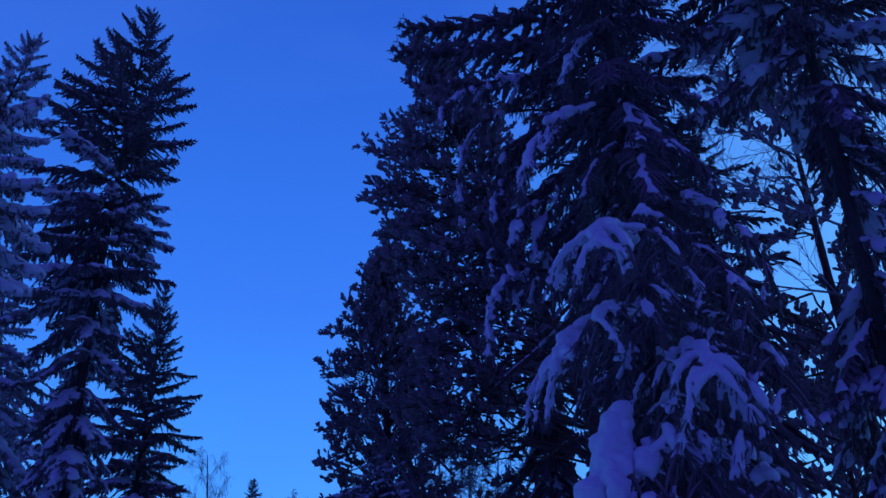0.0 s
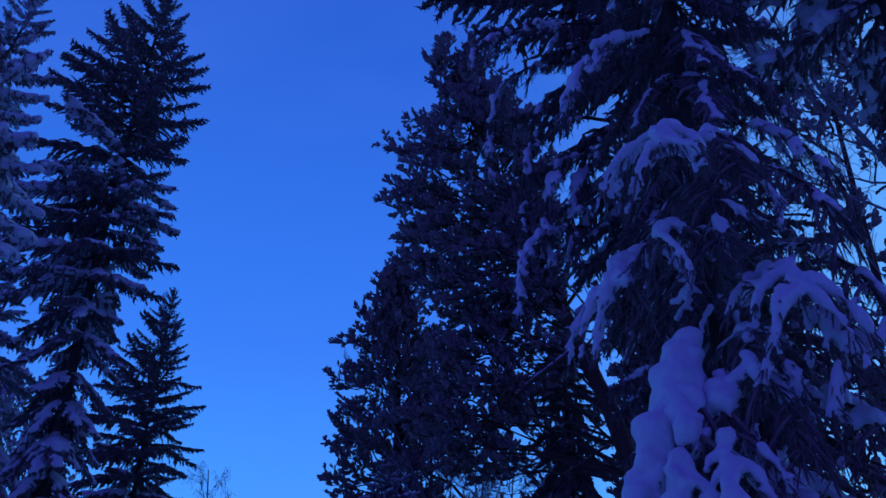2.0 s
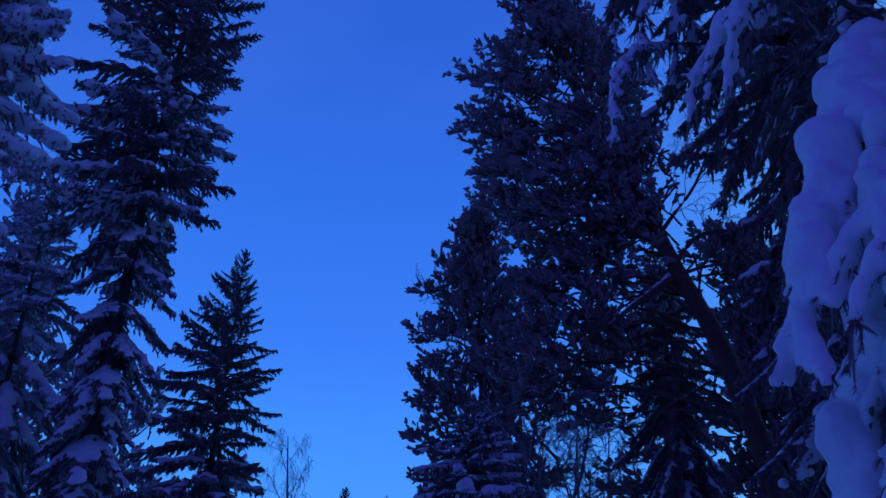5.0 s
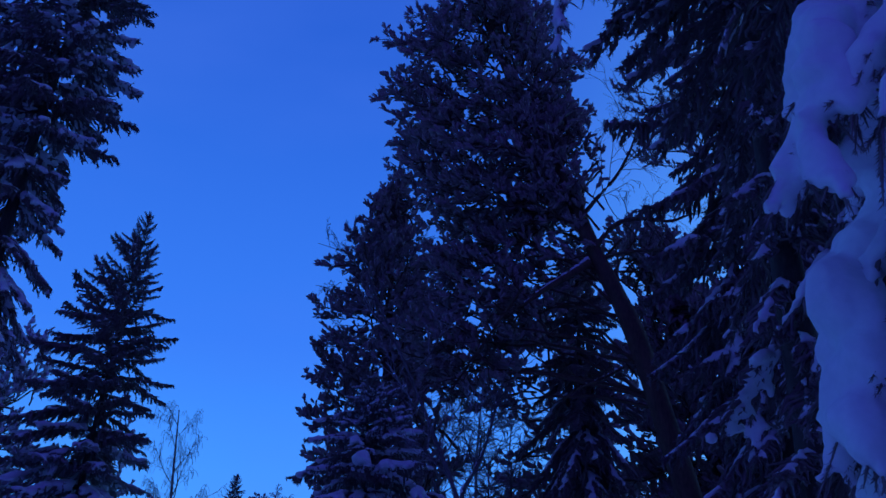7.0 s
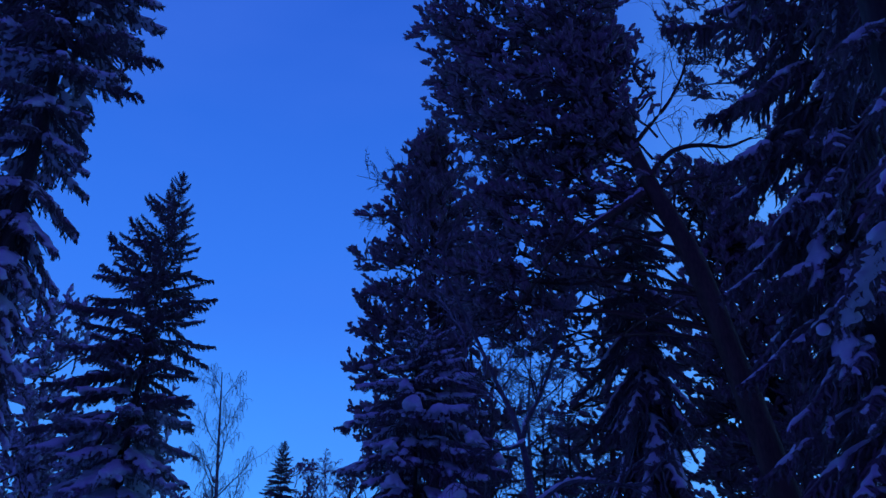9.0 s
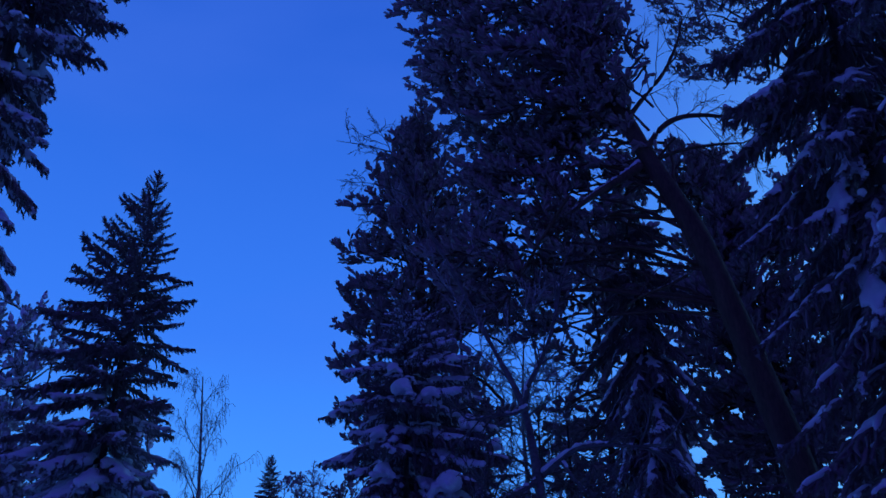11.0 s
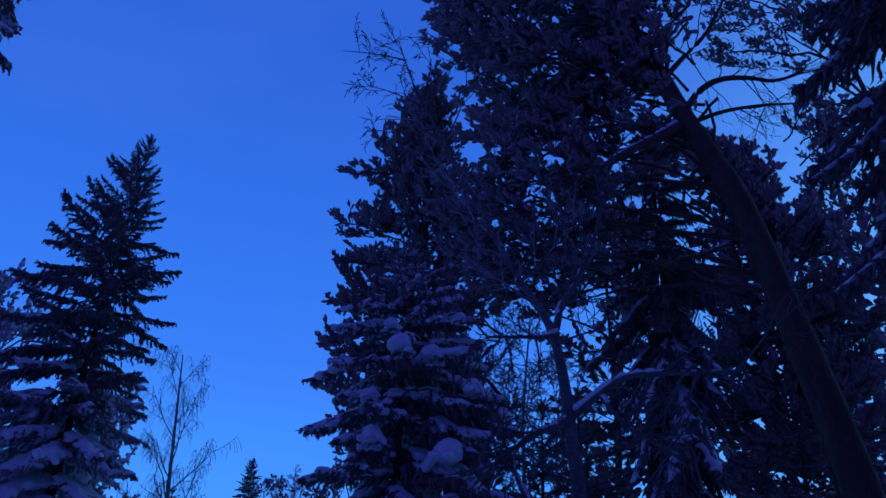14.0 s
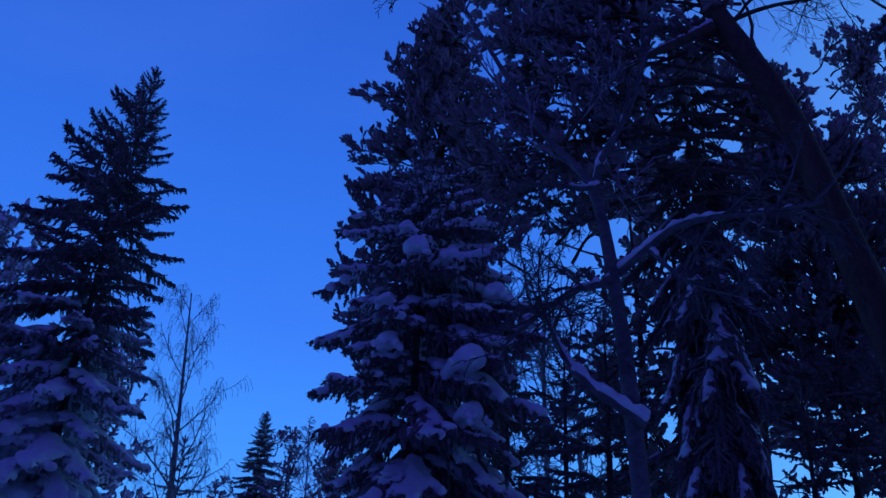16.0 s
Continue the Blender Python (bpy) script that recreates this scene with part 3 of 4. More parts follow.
def pine(x, y, line, r0, crown, number, length, load, detail, seed, label, group="pines", name="pine_tree", fill=0.12, limbs=(), more=(), blunt=False, rime=False):
    """A pine. line: trunk points in the world; crown: centre and radii of the needle mass, number of boughs in it; more: further such masses."""
    crowns = [(crown, number), *more]
    rng = np.random.default_rng(seed)
    tree = base_of(name, x, y, label, "tree", group)
    org = np.array(tree.location)
    pts = np.array([org] + [list(p) for p in line]) - org
    me, fine = trunk_mesh(pts, r0, r0 * 0.16, PINEBARK, seed)
    part("trunk", me, tree, None, "bare reddish-brown pine trunk")
    for mass, count in crowns:
        c, rad = np.array(mass[0]) - org, np.array(mass[1])
        lo, hi = c[2] - rad[2], c[2] + rad[2]
        for i in range(count):
            f = (i + rng.uniform(0, 1)) / count
            z = lo + (hi - lo) * f
            u = (z - c[2]) / rad[2]
            wide = 1 - 0.45 * u * u
            if u > 0:
                wide = math.sqrt(max(0.08, 1 - u * u)) if blunt else max(0.12, 1 - u * u)
            az = i * 2.4 + rng.normal(0, 0.4)
            ln = length * rng.uniform(0.7, 1.2)
            out = np.array([math.cos(az) * rad[0], math.sin(az) * rad[1], 0]) * wide * (fill + (1 - fill) * rng.uniform(0.25, 1) ** 0.5)
            end = np.array([c[0], c[1], z]) + out
            way = unit(end - [np.interp(z - 0.5, fine[:, 2], fine[:, 0]), np.interp(z - 0.5, fine[:, 2], fine[:, 1]), z])
            root = end - way * ln * 0.9
            meshes = pine_bough(int(load) + int(rng.random() < load % 1), detail, int(rng.integers(0, 4)), rime)
            m = Matrix.Translation(root) @ Matrix.Rotation(math.atan2(way[1], way[0]), 4, "Z") @ Matrix.Rotation(-rng.normal(0.15 + 0.5 * max(0, u), 0.42), 4, "Y") @ Matrix.Rotation(rng.normal(0, 0.45), 4, "X") @ Matrix.Scale(ln, 4)
            b = part("bough", meshes[0], tree, m)
            if meshes[1]:
                tagged(part("snow_load", meshes[1], b, None, "soft white snow on the bough"), kind="stuff")
            # limb that carries the tuft back to the trunk
            if np.hypot(*(root - [np.interp(z, fine[:, 2], fine[:, 0]), np.interp(z, fine[:, 2], fine[:, 1]), z])[:2]) > 0.3 and i % 7 == 0:
                zz = max(z - 0.4 - 0.25 * ln - rng.uniform(0, 1.1), 0.5)
                a = np.array([np.interp(zz, fine[:, 2], fine[:, 0]), np.interp(zz, fine[:, 2], fine[:, 1]), zz])
                k = np.linspace(0, 1, 7)[:, None]
                bend = a + (root - a) * k + np.sin(k * math.pi) * [0, 0, 0.12] + rng.normal(0, 0.03, (7, 3)) * np.sin(k * math.pi)
                g = Geo()
                strands(g, bend[None], np.linspace(0.035, 0.018, 7)[None], 6)
                part("limb", g.mesh("limb", [PINEBARK]), tree)
    bent_limbs(tree, org, limbs, rng, PINEBARK)
    return tree


def grow(rng, start, way, length, radius, level, out, droop, spread=0.6, kids=(5, 5, 6)):
    """A bare branch and its finer branches, gathered by level."""
    k = 7
    p, d, pts = np.array(start, float), unit(way), []
    for i in range(k):
        pts.append(p.copy())
        d = unit(d + rng.normal(0, 0.08 + 0.03 * level, 3) + [0, 0, (0.05 if level < 2 else -droop)])
        p = p + d * length / (k - 1)
    pts = np.array(pts)
    out.setdefault(level, []).append((pts, np.linspace(radius, radius * (0.35 if level < 3 else 0.4), k)))
    if level < len(kids):
        for j in range(kids[level]):
            f = 0.25 + 0.75 * (j + rng.uniform(0, 1)) / kids[level]
            q = along(pts, [f])[0]
            t = unit(along(np.gradient(pts, axis=0), [f])[0])
            e1, e2 = sides_of(t)
            a = rng.uniform(0, 6.283)
            w = unit(t + spread * rng.uniform(0.7, 1.4) * (math.cos(a) * e1 + math.sin(a) * e2))
            grow(rng, q, w, length * rng.uniform(0.36, 0.6), radius * 0.45, level + 1, out, droop, spread, kids)


def bare_tree(x, y, line, r0, seed, label, boughs, droop, mat, twig_mat, name="birch_tree", group="bare birches", snow=0.0, thin=0.004, kids=(5, 6), limbs=()):
    """A leafless tree: trunk through the points of line, boughs as (fraction, azimuth, rise, length)."""
    rng = np.random.default_rng(seed)
    tree = base_of(name, x, y, label, "tree", group)
    org = np.array(tree.location)
    pts = np.array([org] + [list(p) for p in line]) - org
    me, fine = trunk_mesh(pts, r0, max(0.012, r0 * 0.12), mat, seed)
    part("trunk", me, tree)
    bent_limbs(tree, org, limbs, rng, mat)
    for f, az, rise, ln in boughs:
        root = along(fine, [f])[0]
        way = (math.cos(radians(az)), math.sin(radians(az)), rise)
        out = {}
        grow(rng, root, way, ln, max(0.012, r0 * 0.36 * (1.1 - f)), 0, out, droop, kids=kids)
        g = Geo()
        for level, rows in out.items():
            rr = np.maximum(np.array([r for _, r in rows]), thin)
            strands(g, np.array([p for p, _ in rows]), rr, 5 if level == 0 else 3, 0 if level == 0 else 1)
        limb = part("limb", g.mesh("limb", [mat, twig_mat]), tree)
        if snow:
            b = []
            for level in (0, 1):
                for p, r in out.get(level, ()):
                    for t in np.linspace(0.02, 0.95, int(16 - 6 * level)):
                        if rng.random() < 0.85 - 0.3 * level:
                            q = (snow * (1 - 0.45 * level)) * rng.uniform(0.7, 1.2) * (1.1 - 0.5 * t)
                            b.append((along(p, [t])[0] + [0, 0, q * 0.6 + float(np.interp(t, np.linspace(0, 1, 7), r))], q, 0.8))
            part("snow_load", melted(sphere_set(b), 0.035, 0.6, "snow_load"), limb, None, "ridge of white snow along the limb")
    return tree

# ---- ground ----
g = Geo()
ax = np.concatenate([-np.geomspace(600, 14, 22), np.linspace(-13, 13, 66), np.geomspace(14, 600, 22)])
ay = np.concatenate([-np.geomspace(600, 7, 20), np.linspace(-6, 36, 100), np.geomspace(37, 600, 22)])
grid = np.array([[(px, py, fall(px, py)) for px in ax] for py in ay])
nx, ny = len(ax), len(ay)
p = (np.arange(ny - 1)[:, None] * nx + np.arange(nx - 1)[None])
g.add(grid, np.stack([np.stack([p, p + 1, p + nx + 1], -1), np.stack([p, p + nx + 1, p + nx], -1)], -2))
tagged(new("ground", g.mesh("ground", [GROUND])), "deep snow over gently falling forest ground with a trodden path", "snow ground", kind="structure")

# ---- the two spruces beside the path, and the ones behind them ----
tall = spruce(2.3, 8.9, 12.5, (0.0, 0.1), lambda d: min(1.25, 0.35 + 0.34 * d), lambda d: 5 - min(62, 12 * d), lambda d: 0.3, "near", 11,
              "tall spruce with boughs bowed under thick slabs of snow", r0=0.17, low=2.4, gap=0.58, per=6, hang=lambda d: 0.11,
              shade=lambda z, az: z < 5.4 or z > 7.7 or math.cos(az) < 0.2, group="spruces beside the path")
for n, (root, tip, r, fingers, span, cover) in enumerate([
        ((2.2, 8.8, 7.9), (1.15, 8.6, 6.9), 0.052, 12, 0.36, 0.6), ((2.2, 8.8, 8.9), (1.75, 8.8, 8.1), 0.048, 11, 0.32, 0.5),
        ((2.1, 8.2, 5.85), (1.42, 6.85, 5.25), 0.062, 10, 0.56, 0.85), ((2.1, 8.3, 5.2), (1.48, 7.3, 4.75), 0.052, 9, 0.42, 0.7),
        ((2.1, 8.5, 5.3), (1.20, 7.70, 4.60), 0.072, 9, 0.60, 0.85), ((2.3, 8.4, 4.8), (2.15, 6.95, 4.20), 0.062, 11, 0.55, 0.75),
        ((2.4, 8.5, 5.3), (2.75, 7.0, 4.0), 0.050, 12, 0.40, 0.5), ((2.3, 8.7, 6.8), (3.15, 8.1, 5.5), 0.045, 13, 0.30, 0.4),
        ((2.3, 8.7, 7.4), (2.95, 8.4, 6.7), 0.036, 13, 0.28, 0.2), ((2.2, 8.6, 6.4), (2.10, 7.3, 5.1), 0.036, 13, 0.36, 0.2),
        ((2.3, 8.4, 4.5), (1.85, 7.0, 3.6), 0.045, 11, 0.36, 0.4), ((2.2, 8.6, 5.9), (1.80, 7.2, 4.7), 0.030, 13, 0.36, 0.1),
        ((2.3, 8.6, 6.0), (2.60, 7.2, 4.7), 0.035, 13, 0.38, 0.2), ((2.3, 8.5, 4.7), (2.42, 7.0, 3.65), 0.058, 11, 0.44, 0.65),
        ((2.2, 8.4, 4.2), (1.95, 6.85, 3.15), 0.052, 11, 0.40, 0.5), ((2.4, 8.4, 4.1), (2.55, 6.9, 3.00), 0.055, 11, 0.42, 0.5),
        ((2.2, 8.3, 3.6), (1.95, 6.75, 2.45), 0.058, 11, 0.40, 0.6), ((2.3, 8.4, 3.4), (2.35, 6.8, 2.30), 0.055, 11, 0.40, 0.5)]):
    laden_bough(tall, root, tip, r, fingers, span, cover, 300 + n)
young = spruce(1.72, 7.75, 4.1, (-0.1, -0.1), lambda d: min(0.8, 0.3 + 0.3 * d), lambda d: -30 - min(38, 30 * d), lambda d: 0.7, "near", 14,
               "young spruce buried under a thick hanging mantle of snow", r0=0.06, low=0.5, gap=0.42, per=6, hang=lambda d: 0.17, group="spruces beside the path")
for n, (root, tip, r, fingers, span, cover) in enumerate([
        ((1.66, 7.40, 4.18), (1.00, 7.10, 2.55), 0.105, 12, 0.22, 1.0), ((1.66, 7.40, 4.10), (1.22, 6.85, 2.75), 0.074, 9, 0.34, 0.8),
        ((1.80, 7.40, 3.95), (1.50, 6.75, 2.85), 0.066, 9, 0.36, 0.7), ((1.60, 7.60, 3.30), (1.20, 7.50, 1.95), 0.100, 10, 0.24, 0.9),
        ((1.65, 7.50, 3.10), (1.30, 7.10, 1.80), 0.080, 10, 0.30, 0.75), ((1.75, 7.40, 3.00), (1.55, 6.80, 1.70), 0.070, 9, 0.32, 0.75),
        ((1.60, 7.75, 2.60), (1.30, 7.75, 1.35), 0.100, 9, 0.26, 0.85), ((1.66, 7.55, 4.15), (1.34, 7.65, 3.10), 0.075, 8, 0.22, 0.9),
        ((1.90, 7.50, 3.40), (1.90, 6.80, 2.20), 0.065, 9, 0.34, 0.6), ((1.68, 7.60, 2.30), (1.36, 7.05, 0.95), 0.090, 9, 0.30, 0.85)]):
    laden_bough(young, root, tip, r, fingers, span, cover, 330 + n, 1.18)
spruce(4.9, 9.8, 14.0, (0.0, 0.0), lambda d: min(1.9, 0.4 + 0.5 * d) if d < 5 else 1.4, lambda d: 15 - 7 * d if d < 5 else -45, lambda d: 1.5, "mid", 15,
       "dark spruce with snow-tipped hanging boughs", r0=0.18, low=4.0, gap=0.5, per=6, hang=lambda d: 0.17, shade=lambda z, az: z > 9.2 or math.cos(az) > -0.25 or z < 6.0, group="spruces beside the path")
hung = spruce(2.5, 11.0, 14.0, (0.1, 0.1), lambda d: min(1.55, 0.3 + 0.34 * d) if d < 7 else 0.9, lambda d: 25 - min(66, 11 * d), lambda d: 1.1, "mid", 12,
       "tall dark spruce with long hanging twigs and light snow", r0=0.19, low=3.2, gap=0.42, per=6, hang=lambda d: 0.11, shade=lambda z, az: z > 7 or math.cos(az - 0.9) > 0.2 or math.cos(az - 4.4) > 0.55,
       keys=[(10.4, 182, 2.6, -2, 0, 0.11), (10.9, 177, 2.5, 0, 0, 0.11), (9.9, 186, 2.0, -6, 1, 0.17)], group="spruces beside the path")
for n, (root, tip, r, fingers, span, cover) in enumerate([
        ((2.1, 11.0, 9.4), (0.68, 10.8, 7.65), 0.044, 14, 0.22, 0.65), ((2.1, 10.9, 8.5), (0.97, 10.6, 6.95), 0.042, 14, 0.22, 0.55),
        ((2.1, 10.8, 7.9), (1.20, 10.4, 6.50), 0.044, 14, 0.20, 0.55), ((2.2, 10.7, 7.8), (1.46, 10.4, 6.50), 0.044, 14, 0.20, 0.55),
        ((2.0, 10.7, 6.9), (0.88, 10.3, 5.85), 0.048, 11, 0.13, 0.7), ((2.4, 10.8, 9.8), (0.50, 10.2, 8.80), 0.048, 14, 0.30, 0.5),
        ((2.3, 10.8, 9.0), (1.10, 10.6, 7.40), 0.036, 14, 0.26, 0.2), ((2.3, 10.8, 8.3), (1.60, 10.5, 6.60), 0.036, 14, 0.26, 0.2)]):
    laden_bough(hung, root, tip, r, fingers, span, cover, 360 + n, 1.5 if n == 5 else 2.3)
spruce(4.3, 16.0, 15.5, (0.0, 0.0), lambda d: min(1.75, 0.3 + 0.22 * d), lambda d: 25 - min(58, 9 * d), lambda d: 1.05, "mid", 13,
       "tall dark spruce with snow clumps on drooping boughs", r0=0.2, low=3.4, gap=0.52, per=7, hang=lambda d: 0.17, wide=0.85,
       keys=[(7.9, 190, 1.5, -68, 1, 0.11), (7.6, 225, 1.5, -60, 1, 0.11), (7.0, 205, 1.5, -60, 2, 0.11), (6.6, 235, 1.6, -60, 1, 0.11), (6.0, 215, 1.5, -62, 2, 0.11), (5.5, 200, 1.5, -60, 1, 0.11), (9.6, 184, 1.9, -5, 1, 0.26), (8.9, 180, 1.7, -25, 1, 0.26)], group="spruces beside the path")
spruce(6.3, 18.6, 15.0, (0.0, 0.0), lambda d: min(1.9, 0.3 + 0.34 * d), lambda d: 25 - min(70, 10 * d), lambda d: 0.6, "far", 16,
       "dark spruce standing behind its neighbours", r0=0.2, low=2.0, gap=0.55, per=5, wide=1.15, hang=lambda d: 0.13, group="spruces beside the path")

spruce(-5.95, 17.5, 16.9, (0.65, 0.1), lambda d: min(1.5, 0.2 + 0.55 * d) if d < 5.5 else max(1.15, 1.5 - 0.13 * (d - 5.5)), lambda d: 40 - min(92, 9.5 * d), lambda d: min(1.7, 0.1 + 0.3 * d), "mid", 21,
       "tall spruce, bare at the top and snow-laden below", r0=0.2, low=2.0, gap=0.56, per=8, hang=lambda d: 0.11 if d < 5 else 0.17, wide=1.15, lop=(0.12, 180), group="spruces across the path")
spruce(-7.8, 13.5, 12.8, (1.95, 0.0), lambda d: min(1.35, 0.2 + 0.4 * d), lambda d: 40 - min(90, 18 * d), lambda d: 1.8 + 0.5 * d, "mid", 22,
       "slender leaning spruce packed with rounded snow pillows", r0=0.14, low=3.0, gap=0.4, per=7, hang=lambda d: 0.17, wide=1.0, rime=3.0, group="spruces across the path")
spruce(-8.2, 30.4, 16.75, (0.55, 0.0), lambda d: min(1.8, 0.16 + 0.43 * d) + 0.06 * max(0, d - 4), lambda d: 42 - min(70, 8.0 * d), lambda d: 0.35 + 0.5 * max(0, d - 4.5), "mid", 23,
       "pointed spruce with straight tiered boughs, lightly dusted with snow", r0=0.2, low=2.0, gap=0.50, per=8, hang=lambda d: 0.11, wide=1.05, rime=7.5, lop=(0.14, 180),
       group="spruces across the path")
spruce(-7.9, 18.6, 11.0, (0.1, 0.0), lambda d: min(1.8, 0.3 + 0.46 * d), lambda d: 15 - min(65, 18 * d), lambda d: 1.7, "mid", 25,
       "bushy spruce whitened by clinging snow", r0=0.12, low=2.5, gap=0.45, per=6, hang=lambda d: 0.12, rime=0.0, group="spruces across the path")
spruce(-5.6, 12.4, 5.4, (0.2, 0.0), lambda d: min(1.2, 0.3 + 0.5 * d), lambda d: 5 - min(60, 24 * d), lambda d: 2.0, "mid", 24,
       "young spruce bowed under heavy snow", r0=0.08, low=0.6, gap=0.4, per=6, hang=lambda d: 0.10, rime=0.0, group="spruces across the path")

laden = spruce(-0.65, 21.0, 8.0, (-0.05, 0.0), lambda d: min(1.4, 0.25 + 0.48 * d) + 0.12 * max(0, d - 3), lambda d: 20 - min(50, 20 * d), lambda d: 1.9, "mid", 31,
               "bushy spruce with rounded snow pillows on its boughs", r0=0.12, low=0.8, gap=0.38, per=8, hang=lambda d: 0.17, lop=(0.22, 0),
               keys=[(6.6, 150, 1.45, -10, 2, 0.17), (5.8, 158, 1.3, -10, 2, 0.17), (7.3, 165, 0.95, -5, 2, 0.11), (6.9, 190, 1.0, -10, 2, 0.11), (5.1, 170, 1.2, -12, 2, 0.17), (6.4, 265, 0.9, -20, 1, 0.26), (6.3, 290, 0.9, -20, 1, 0.26),
                     (5.9, 310, 1.2, -20, 2, 0.26), (5.6, 325, 1.4, -20, 2, 0.17), (5.0, 300, 1.2, -20, 1, 0.26), (4.6, 290, 1.3, -25, 2, 0.17), (4.5, 230, 1.4, -20, 2, 0.26)], group="spruces beside the path")
pillows(laden, [(-0.71, 20.2, 6.25, 0.16), (-0.34, 20.25, 6.18, 0.13), (-0.84, 20.4, 6.62, 0.09), (0.16, 20.25, 5.76, 0.14), (0.52, 20.4, 5.52, 0.09), (-0.1, 20.1, 4.9, 0.19), (-0.07, 20.2, 4.36, 0.15),
                (0.0, 20.6, 6.85, 0.08), (-0.76, 20.8, 7.15, 0.06), (-1.0, 20.3, 5.66, 0.09), (-0.95, 20.2, 5.12, 0.13)], 8)
spruce(3.3, 23.3, 12.3, (-0.1, 0.0), lambda d: min(1.4, 0.25 + 0.32 * d), lambda d: 15 - min(80, 16 * d), lambda d: 0.6, "mid", 32,
       "dark spruce with drooping snow-tipped boughs", r0=0.15, low=1.0, gap=0.40, per=7, hang=lambda d: 0.26, group="spruces beside the path")

# ---- pines ----
pine(5.4, 20.2, [(4.9, 20.3, 3.0), (4.38, 20.5, 5.8), (3.78, 20.8, 8.9), (3.22, 21.2, 10.7), (2.75, 21.6, 12.6), (2.1, 22.0, 14.4), (1.5, 22.2, 16.4), (1.0, 22.3, 18.0)], 0.27,
     ((1.25, 22.4, 15.2), (2.25, 1.9, 3.4)), 285, 1.15, 0.12, "mid", 41, "leaning pine with a bare trunk and dense dark crown", group="pines", more=[(((0.95, 22.6, 9.9), (1.3, 1.2, 1.75)), 90), (((2.2, 22.0, 12.0), (0.9, 1.0, 1.6)), 45)],
     limbs=[([(3.09, 21.1, 10.38), (2.6, 20.9, 9.93), (2.16, 20.7, 9.54), (1.81, 20.5, 9.14)], 0.085, 6, 0.05),
            ([(3.23, 21.1, 10.71), (3.51, 21.1, 11.15), (3.85, 21.1, 11.37), (4.3, 21.1, 11.4), (4.64, 21.1, 11.33), (5.08, 21.1, 11.56)], 0.06, 10, 0.03),
            ([(3.33, 21.1, 10.49), (3.66, 20.8, 10.47), (4.08, 20.5, 10.36), (4.47, 20.2, 10.17)], 0.04, 8, 0.02),
            ([(3.0, 21.3, 11.43), (3.35, 21.4, 11.98), (3.82, 21.5, 12.6), (4.18, 21.6, 13.39), (4.38, 21.8, 14.11)], 0.05, 14, 0.0),
            ([(1.9, 21.0, 9.8), (1.35, 21.4, 9.05), (0.97, 21.6, 8.51), (0.7, 21.9, 8.14)], 0.03, 14, 0.0),
            ([(3.53, 20.9, 8.26), (3.08, 20.5, 7.85), (2.64, 20.0, 7.49), (2.31, 19.6, 7.11)], 0.03, 5, 0.03)])
pine(-0.5, 27.0, [(-0.5, 27, 5.0), (-0.55, 27, 9.0), (-0.6, 27, 12.5), (-0.6, 27, 15.0)], 0.22,
     ((-0.70, 27.0, 10.9), (1.78, 1.8, 4.0)), 250, 1.1, 0.12, "mid", 42, blunt=True, label="upright pine with a dense rounded dark crown", group="pines")
pine(9.0, 29.0, [(8.4, 28.6, 4.0), (7.67, 28.3, 7.1), (6.79, 28, 11.0), (6.4, 28, 12.8), (6.3, 28, 14.0)], 0.26,
     ((6.8, 28.0, 10.6), (2.1, 1.9, 3.8)), 170, 1.6, 0, "mid", 43, "leaning pine with a dark flat crown", group="pines")
pine(10.4, 32.0, [(10.4, 32, 8.0), (10.4, 32, 14.0), (10.4, 32, 19.6)], 0.2,
     ((10.4, 32.0, 14.6), (1.8, 1.7, 5.2)), 100, 1.3, 1, "far", 44, "tall pine with a narrow crown dusted with snow", group="pines")
pine(9.0, 26.0, [(9.0, 26, 6.0), (8.9, 26, 13.0), (8.5, 26, 16.0), (7.5, 26, 17.6), (6.4, 26, 18.6)], 0.11,
     ((6.3, 26.0, 18.0), (1.7, 1.2, 1.9)), 60, 0.8, 1, "mid", 46, "tall bent pine with frosted shoots at its top", group="pines")
pine(-9.2, 20.5, [(-9.2, 20.5, 5.0), (-9.15, 20.5, 9.0), (-9.2, 20.5, 12.0)], 0.14, ((-9.2, 20.5, 7.6), (1.6, 1.5, 4.7)), 100, 1.1, 2, "mid", 47,
     "young pine whitened by snow clinging to its shoots", group="snow-covered pines", rime=True)
for n, (x, y, top, w) in enumerate([(-11.9, 34.0, 13.6, 1.9), (-14.4, 36.0, 15.6, 2.0), (-10.0, 39.0, 12.4, 1.7), (-10.6, 31.5, 9.0, 1.7), (-13.0, 27.0, 14.0, 1.8)]):
    pine(x, y, [(x, y, top * 0.5), (x, y, top - 0.3)], 0.14, ((x, y, top * 0.62), (w, w, top * 0.38)), 52, 1.6, 2, "mid", 50 + n,
         "pine whitened all over by clinging snow", group="snow-covered pines", rime=True)
for n, (x, y, top, w) in enumerate([(-10.9, 60.0, 15.4, 1.2), (-6.3, 50.0, 14.2, 0.9), (-3.5, 40.0, 11.2, 1.0)]):
    pine(x, y, [(x, y, top * 0.6), (x, y, top - 0.4)], 0.16, ((x, y, top * 0.78), (w, w, top * 0.2)), 36, 1.1, 0, "far", 90 + n, "distant dark pine above the undergrowth", group="distant pines")
pine(8.2, 17.5, [(8.2, 17.5, 6.0), (8.0, 17.5, 10.0), (7.9, 17.4, 14.0)], 0.2, ((8.0, 17.5, 11.0), (2.6, 2.2, 3.6)), 42, 1.5, 1, "far", 95,
     "open-crowned pine with frosted shoots", group="pines deeper in the wood")
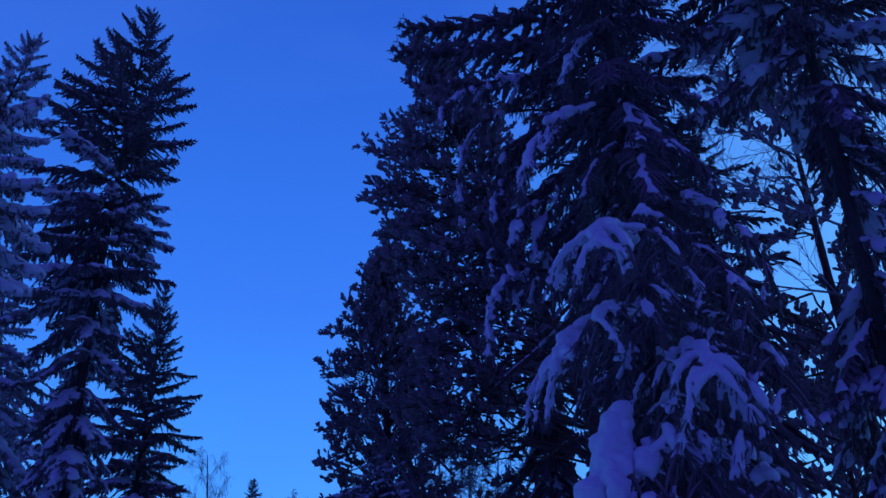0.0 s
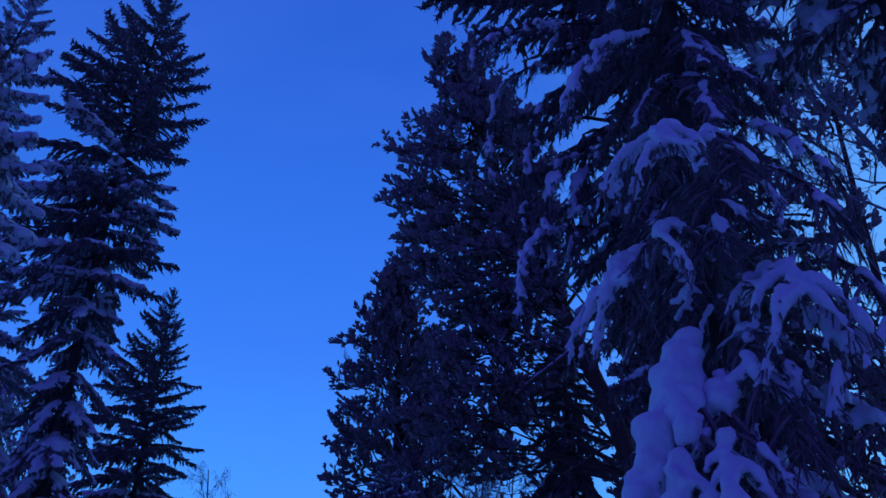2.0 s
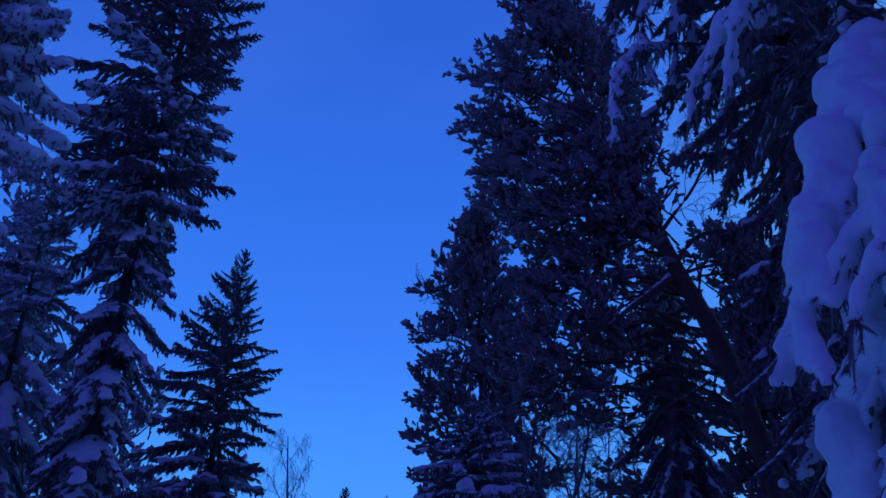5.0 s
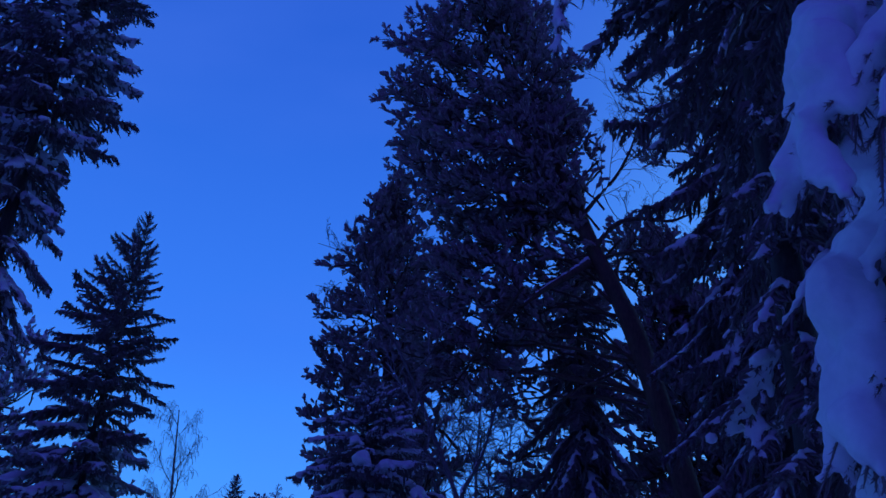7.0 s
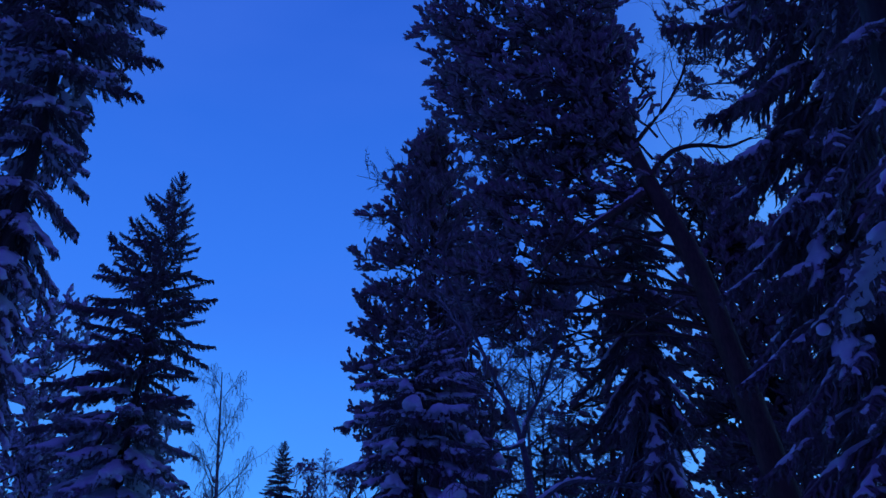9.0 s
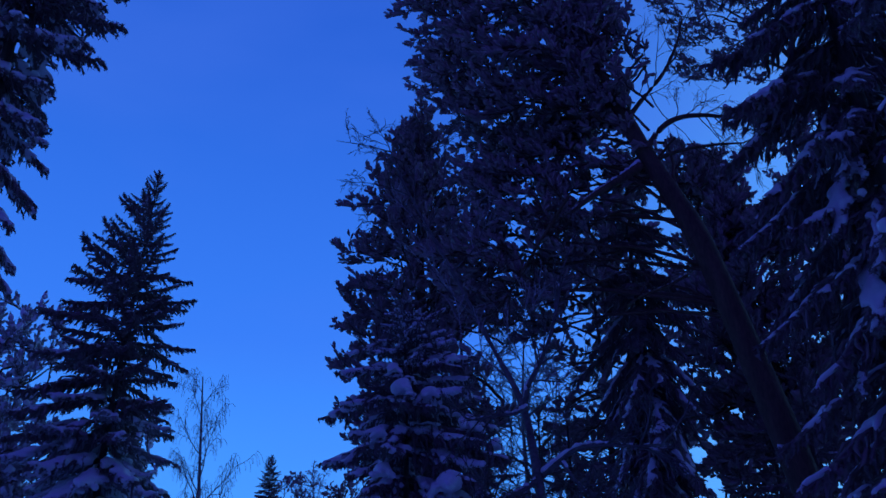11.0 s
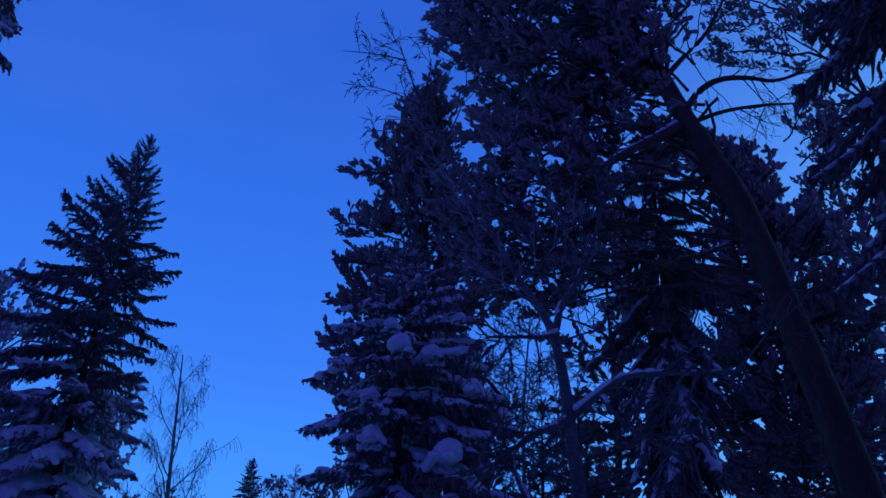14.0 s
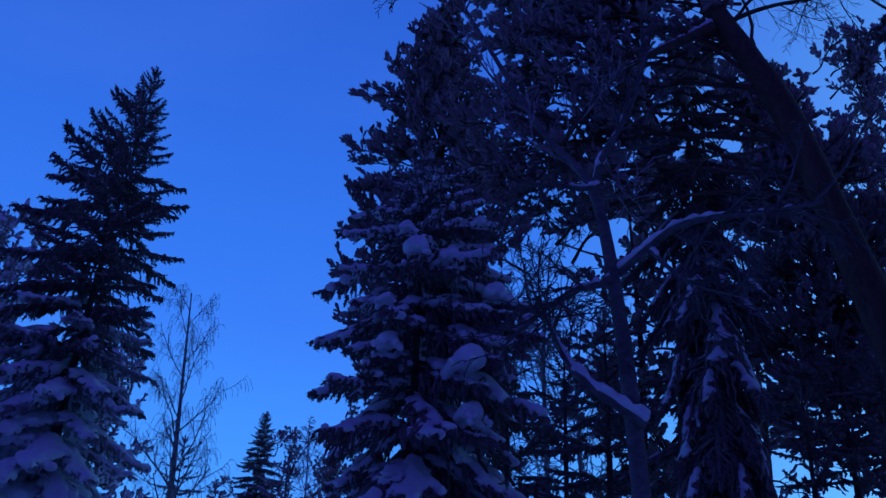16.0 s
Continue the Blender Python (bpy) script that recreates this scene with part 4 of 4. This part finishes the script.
# woods behind, closing the view on that side
for n, (x, y, top, low, w) in enumerate([(4.6, 31.0, 14.8, 6.0, 2.2), (8.6, 25.5, 11.6, 5.0, 2.0), (9.4, 20.5, 9.0, 3.0, 1.8), (11.5, 27.0, 13.0, 4.0, 2.1), (0.2, 30.5, 13.0, 4.0, 1.2), (3.5, 30.0, 13.4, 5.0, 1.5), (7.5, 35.0, 15.0, 5.0, 2.4), (13.0, 31.0, 14.0, 4.0, 2.4)]):
    pine(x, y, [(x, y, low), (x + 0.2, y, (low + top) / 2), (x + 0.1, y, top - 0.4)], 0.17, ((x, y, (top + low) / 2), (w, w, (top - low) / 2)), 24, 2.1, 0, "far", 80 + n,
         "dark pine standing deeper in the wood", group="pines deeper in the wood")

# ---- bare trees ----
bare_tree(-6.1, 32.0, [(-6.05, 32, 5.0), (-6.0, 32, 7.0), (-6.15, 32, 9.2), (-6.3, 32, 11.5)], 0.12, 61, "bare weeping birch with fine frosted twigs",
          [(0.34 + 0.036 * i, 137 * i, 1.5 - 0.02 * i, 1.8 - 0.06 * i) for i in range(18)], 0.75, BIRCHBARK, FROST, thin=0.0045, kids=(7, 7))
bare_tree(0.80, 15.8, [(0.76, 15.8, 1.4), (0.73, 15.8, 2.63), (0.67, 15.8, 3.17), (0.64, 15.8, 3.62), (0.58, 15.8, 4.0), (0.57, 15.9, 4.3), (0.44, 16.3, 4.8), (0.33, 16.8, 5.27), (0.05, 17.0, 6.1), (-0.3, 17.2, 6.9), (-0.62, 17.3, 7.7)], 0.062, 62,
          "crooked bare birch with snow ridges along its limbs",
          [(0.50, 60, 0.7, 1.0), (0.60, 120, 0.9, 1.0), (0.68, 30, 0.8, 1.0), (0.76, 170, 1.0, 0.9), (0.84, 20, 1.0, 0.9), (0.9, 150, 1.4, 0.9)],
          0.0, OLDBIRCH, FROST, kids=(5, 5), thin=0.004,
          limbs=[([(0.67, 15.8, 3.6), (0.82, 15.6, 3.68), (0.95, 15.4, 3.72), (1.15, 15.2, 3.66), (1.36, 15.0, 3.57), (1.55, 14.8, 3.52)], 0.028, 10, 0.036),
                 ([(0.82, 15.6, 3.66), (0.92, 15.45, 3.42), (1.01, 15.3, 3.26), (1.18, 15.0, 3.05)], 0.018, 8, 0.022),
                 ([(0.64, 15.8, 3.58), (0.50, 15.7, 3.45), (0.35, 15.6, 3.37), (0.15, 15.5, 3.15), (-0.02, 15.4, 2.95)], 0.026, 10, 0.030),
                 ([(0.57, 15.8, 4.22), (0.45, 15.7, 4.12), (0.33, 15.6, 4.08), (0.18, 15.5, 4.02), (0.03, 15.4, 3.96)], 0.020, 8, 0.026),
                 ([(0.57, 15.9, 4.30), (0.60, 15.8, 4.45), (0.71, 15.7, 4.60), (0.85, 15.7, 4.95), (0.95, 15.8, 5.5)], 0.032, 8, 0.036),
                 ([(0.75, 15.75, 2.64), (0.60, 15.65, 2.70), (0.46, 15.6, 2.77), (0.31, 15.6, 2.93), (0.24, 15.65, 3.15), (0.18, 15.7, 3.35)], 0.030, 9, 0.048),
                 ([(-0.62, 17.3, 7.7), (-0.74, 17.35, 8.1), (-0.82, 17.4, 8.4)], 0.011, 5, 0.0),
                 ([(-0.50, 17.25, 7.4), (-0.8, 17.1, 7.45), (-1.06, 16.95, 7.4)], 0.008, 5, 0.0),
                 ([(-0.72, 17.3, 8.05), (-1.05, 17.5, 8.3), (-1.44, 17.8, 8.59)], 0.009, 4, 0.0),
                 ([(-0.40, 17.2, 7.1), (-0.7, 17.1, 6.95), (-1.0, 17.0, 6.9)], 0.008, 3, 0.0),
                 ([(-0.45, 17.2, 7.2), (-0.45, 17.3, 7.9), (-0.5, 17.4, 8.3)], 0.008, 4, 0.0),
                 ([(-0.30, 17.2, 6.9), (-0.1, 17.2, 7.5), (-0.1, 17.3, 8.1)], 0.010, 5, 0.0)])

bare_tree(7.6, 14.6, [(7.4, 14.4, 6.0), (7.0, 14.0, 9.8), (6.1, 14.0, 11.4), (5.4, 13.8, 13.0)], 0.11, 63, "bare birch with a net of fine dark twigs",
          [(0.35 + 0.028 * i, 137 * i, 0.6, 2.4 - 0.06 * i) for i in range(22)], 0.05, BIRCHBARK, FROST, thin=0.005, kids=(8, 9))

for n, (x, y, top) in enumerate([(1.9, 31.5, 12.8), (2.9, 33.5, 12.4), (1.0, 34.0, 13.0)]):
    bare_tree(x, y, [(x, y, 6.5), (x - 0.1, y, 10.0), (x + 0.1, y, top)], 0.1, 66 + n, "bare birch deeper in the wood with frosted twigs",
              [(0.36 + 0.03 * i, 137 * i, 0.5, 2.0 - 0.05 * i) for i in range(20)], 0.16, FROST, FROST, thin=0.011, kids=(6, 7))
for n, (x, y, top) in enumerate([(-5.6, 50.0, 14.4), (-4.9, 52.0, 13.6)]):
    bare_tree(x, y, [(x, y, top * 0.5), (x + 0.1, y, top * 0.8), (x, y, top)], 0.12, 64 + n, "distant frosted birch with pale twigs",
              [(0.45 + 0.033 * i, 137 * i, 1.6, 1.7 - 0.05 * i) for i in range(16)], 0.2, FROST, FROST, thin=0.012, kids=(6, 6))

# ---- distant trees ----
far_h = lambda d: 0.12
spruce(-8.3, 55.0, 17.2, (0, 0), lambda d: min(1.6, 0.2 + 0.3 * d), lambda d: 25 - min(60, 11 * d), lambda d: 0.2, "mid", 69,
       "distant narrow dark spruce in open sky", r0=0.18, low=8.0, gap=0.36, per=9, hang=far_h, wide=1.5, group="distant spruces")
for n, (x, y, top, wide) in enumerate([(-9.2, 45.0, 12.5, 1.4), (6.4, 25.0, 9.0, 1.6), (5.1, 22.4, 6.2, 1.5), (5.9, 25.6, 8.2, 1.9), (5.0, 24.9, 6.8, 1.7),
                                       (0.6, 25.0, 7.6, 1.4), (2.0, 24.4, 7.6, 1.3), (3.8, 26.5, 10.5, 1.5), (1.9, 28.5, 9.2, 1.4)]):
    spruce(x, y, top, (0, 0), lambda d, w=wide: min(w, 0.2 + 0.36 * d), lambda d: 30 - min(65, 11 * d), lambda d: 0.4 + 0.08 * d, "far", 70 + n,
           "distant dark spruce with a little snow", r0=0.16, low=2.0, gap=0.6, per=5, hang=far_h, group="distant spruces")
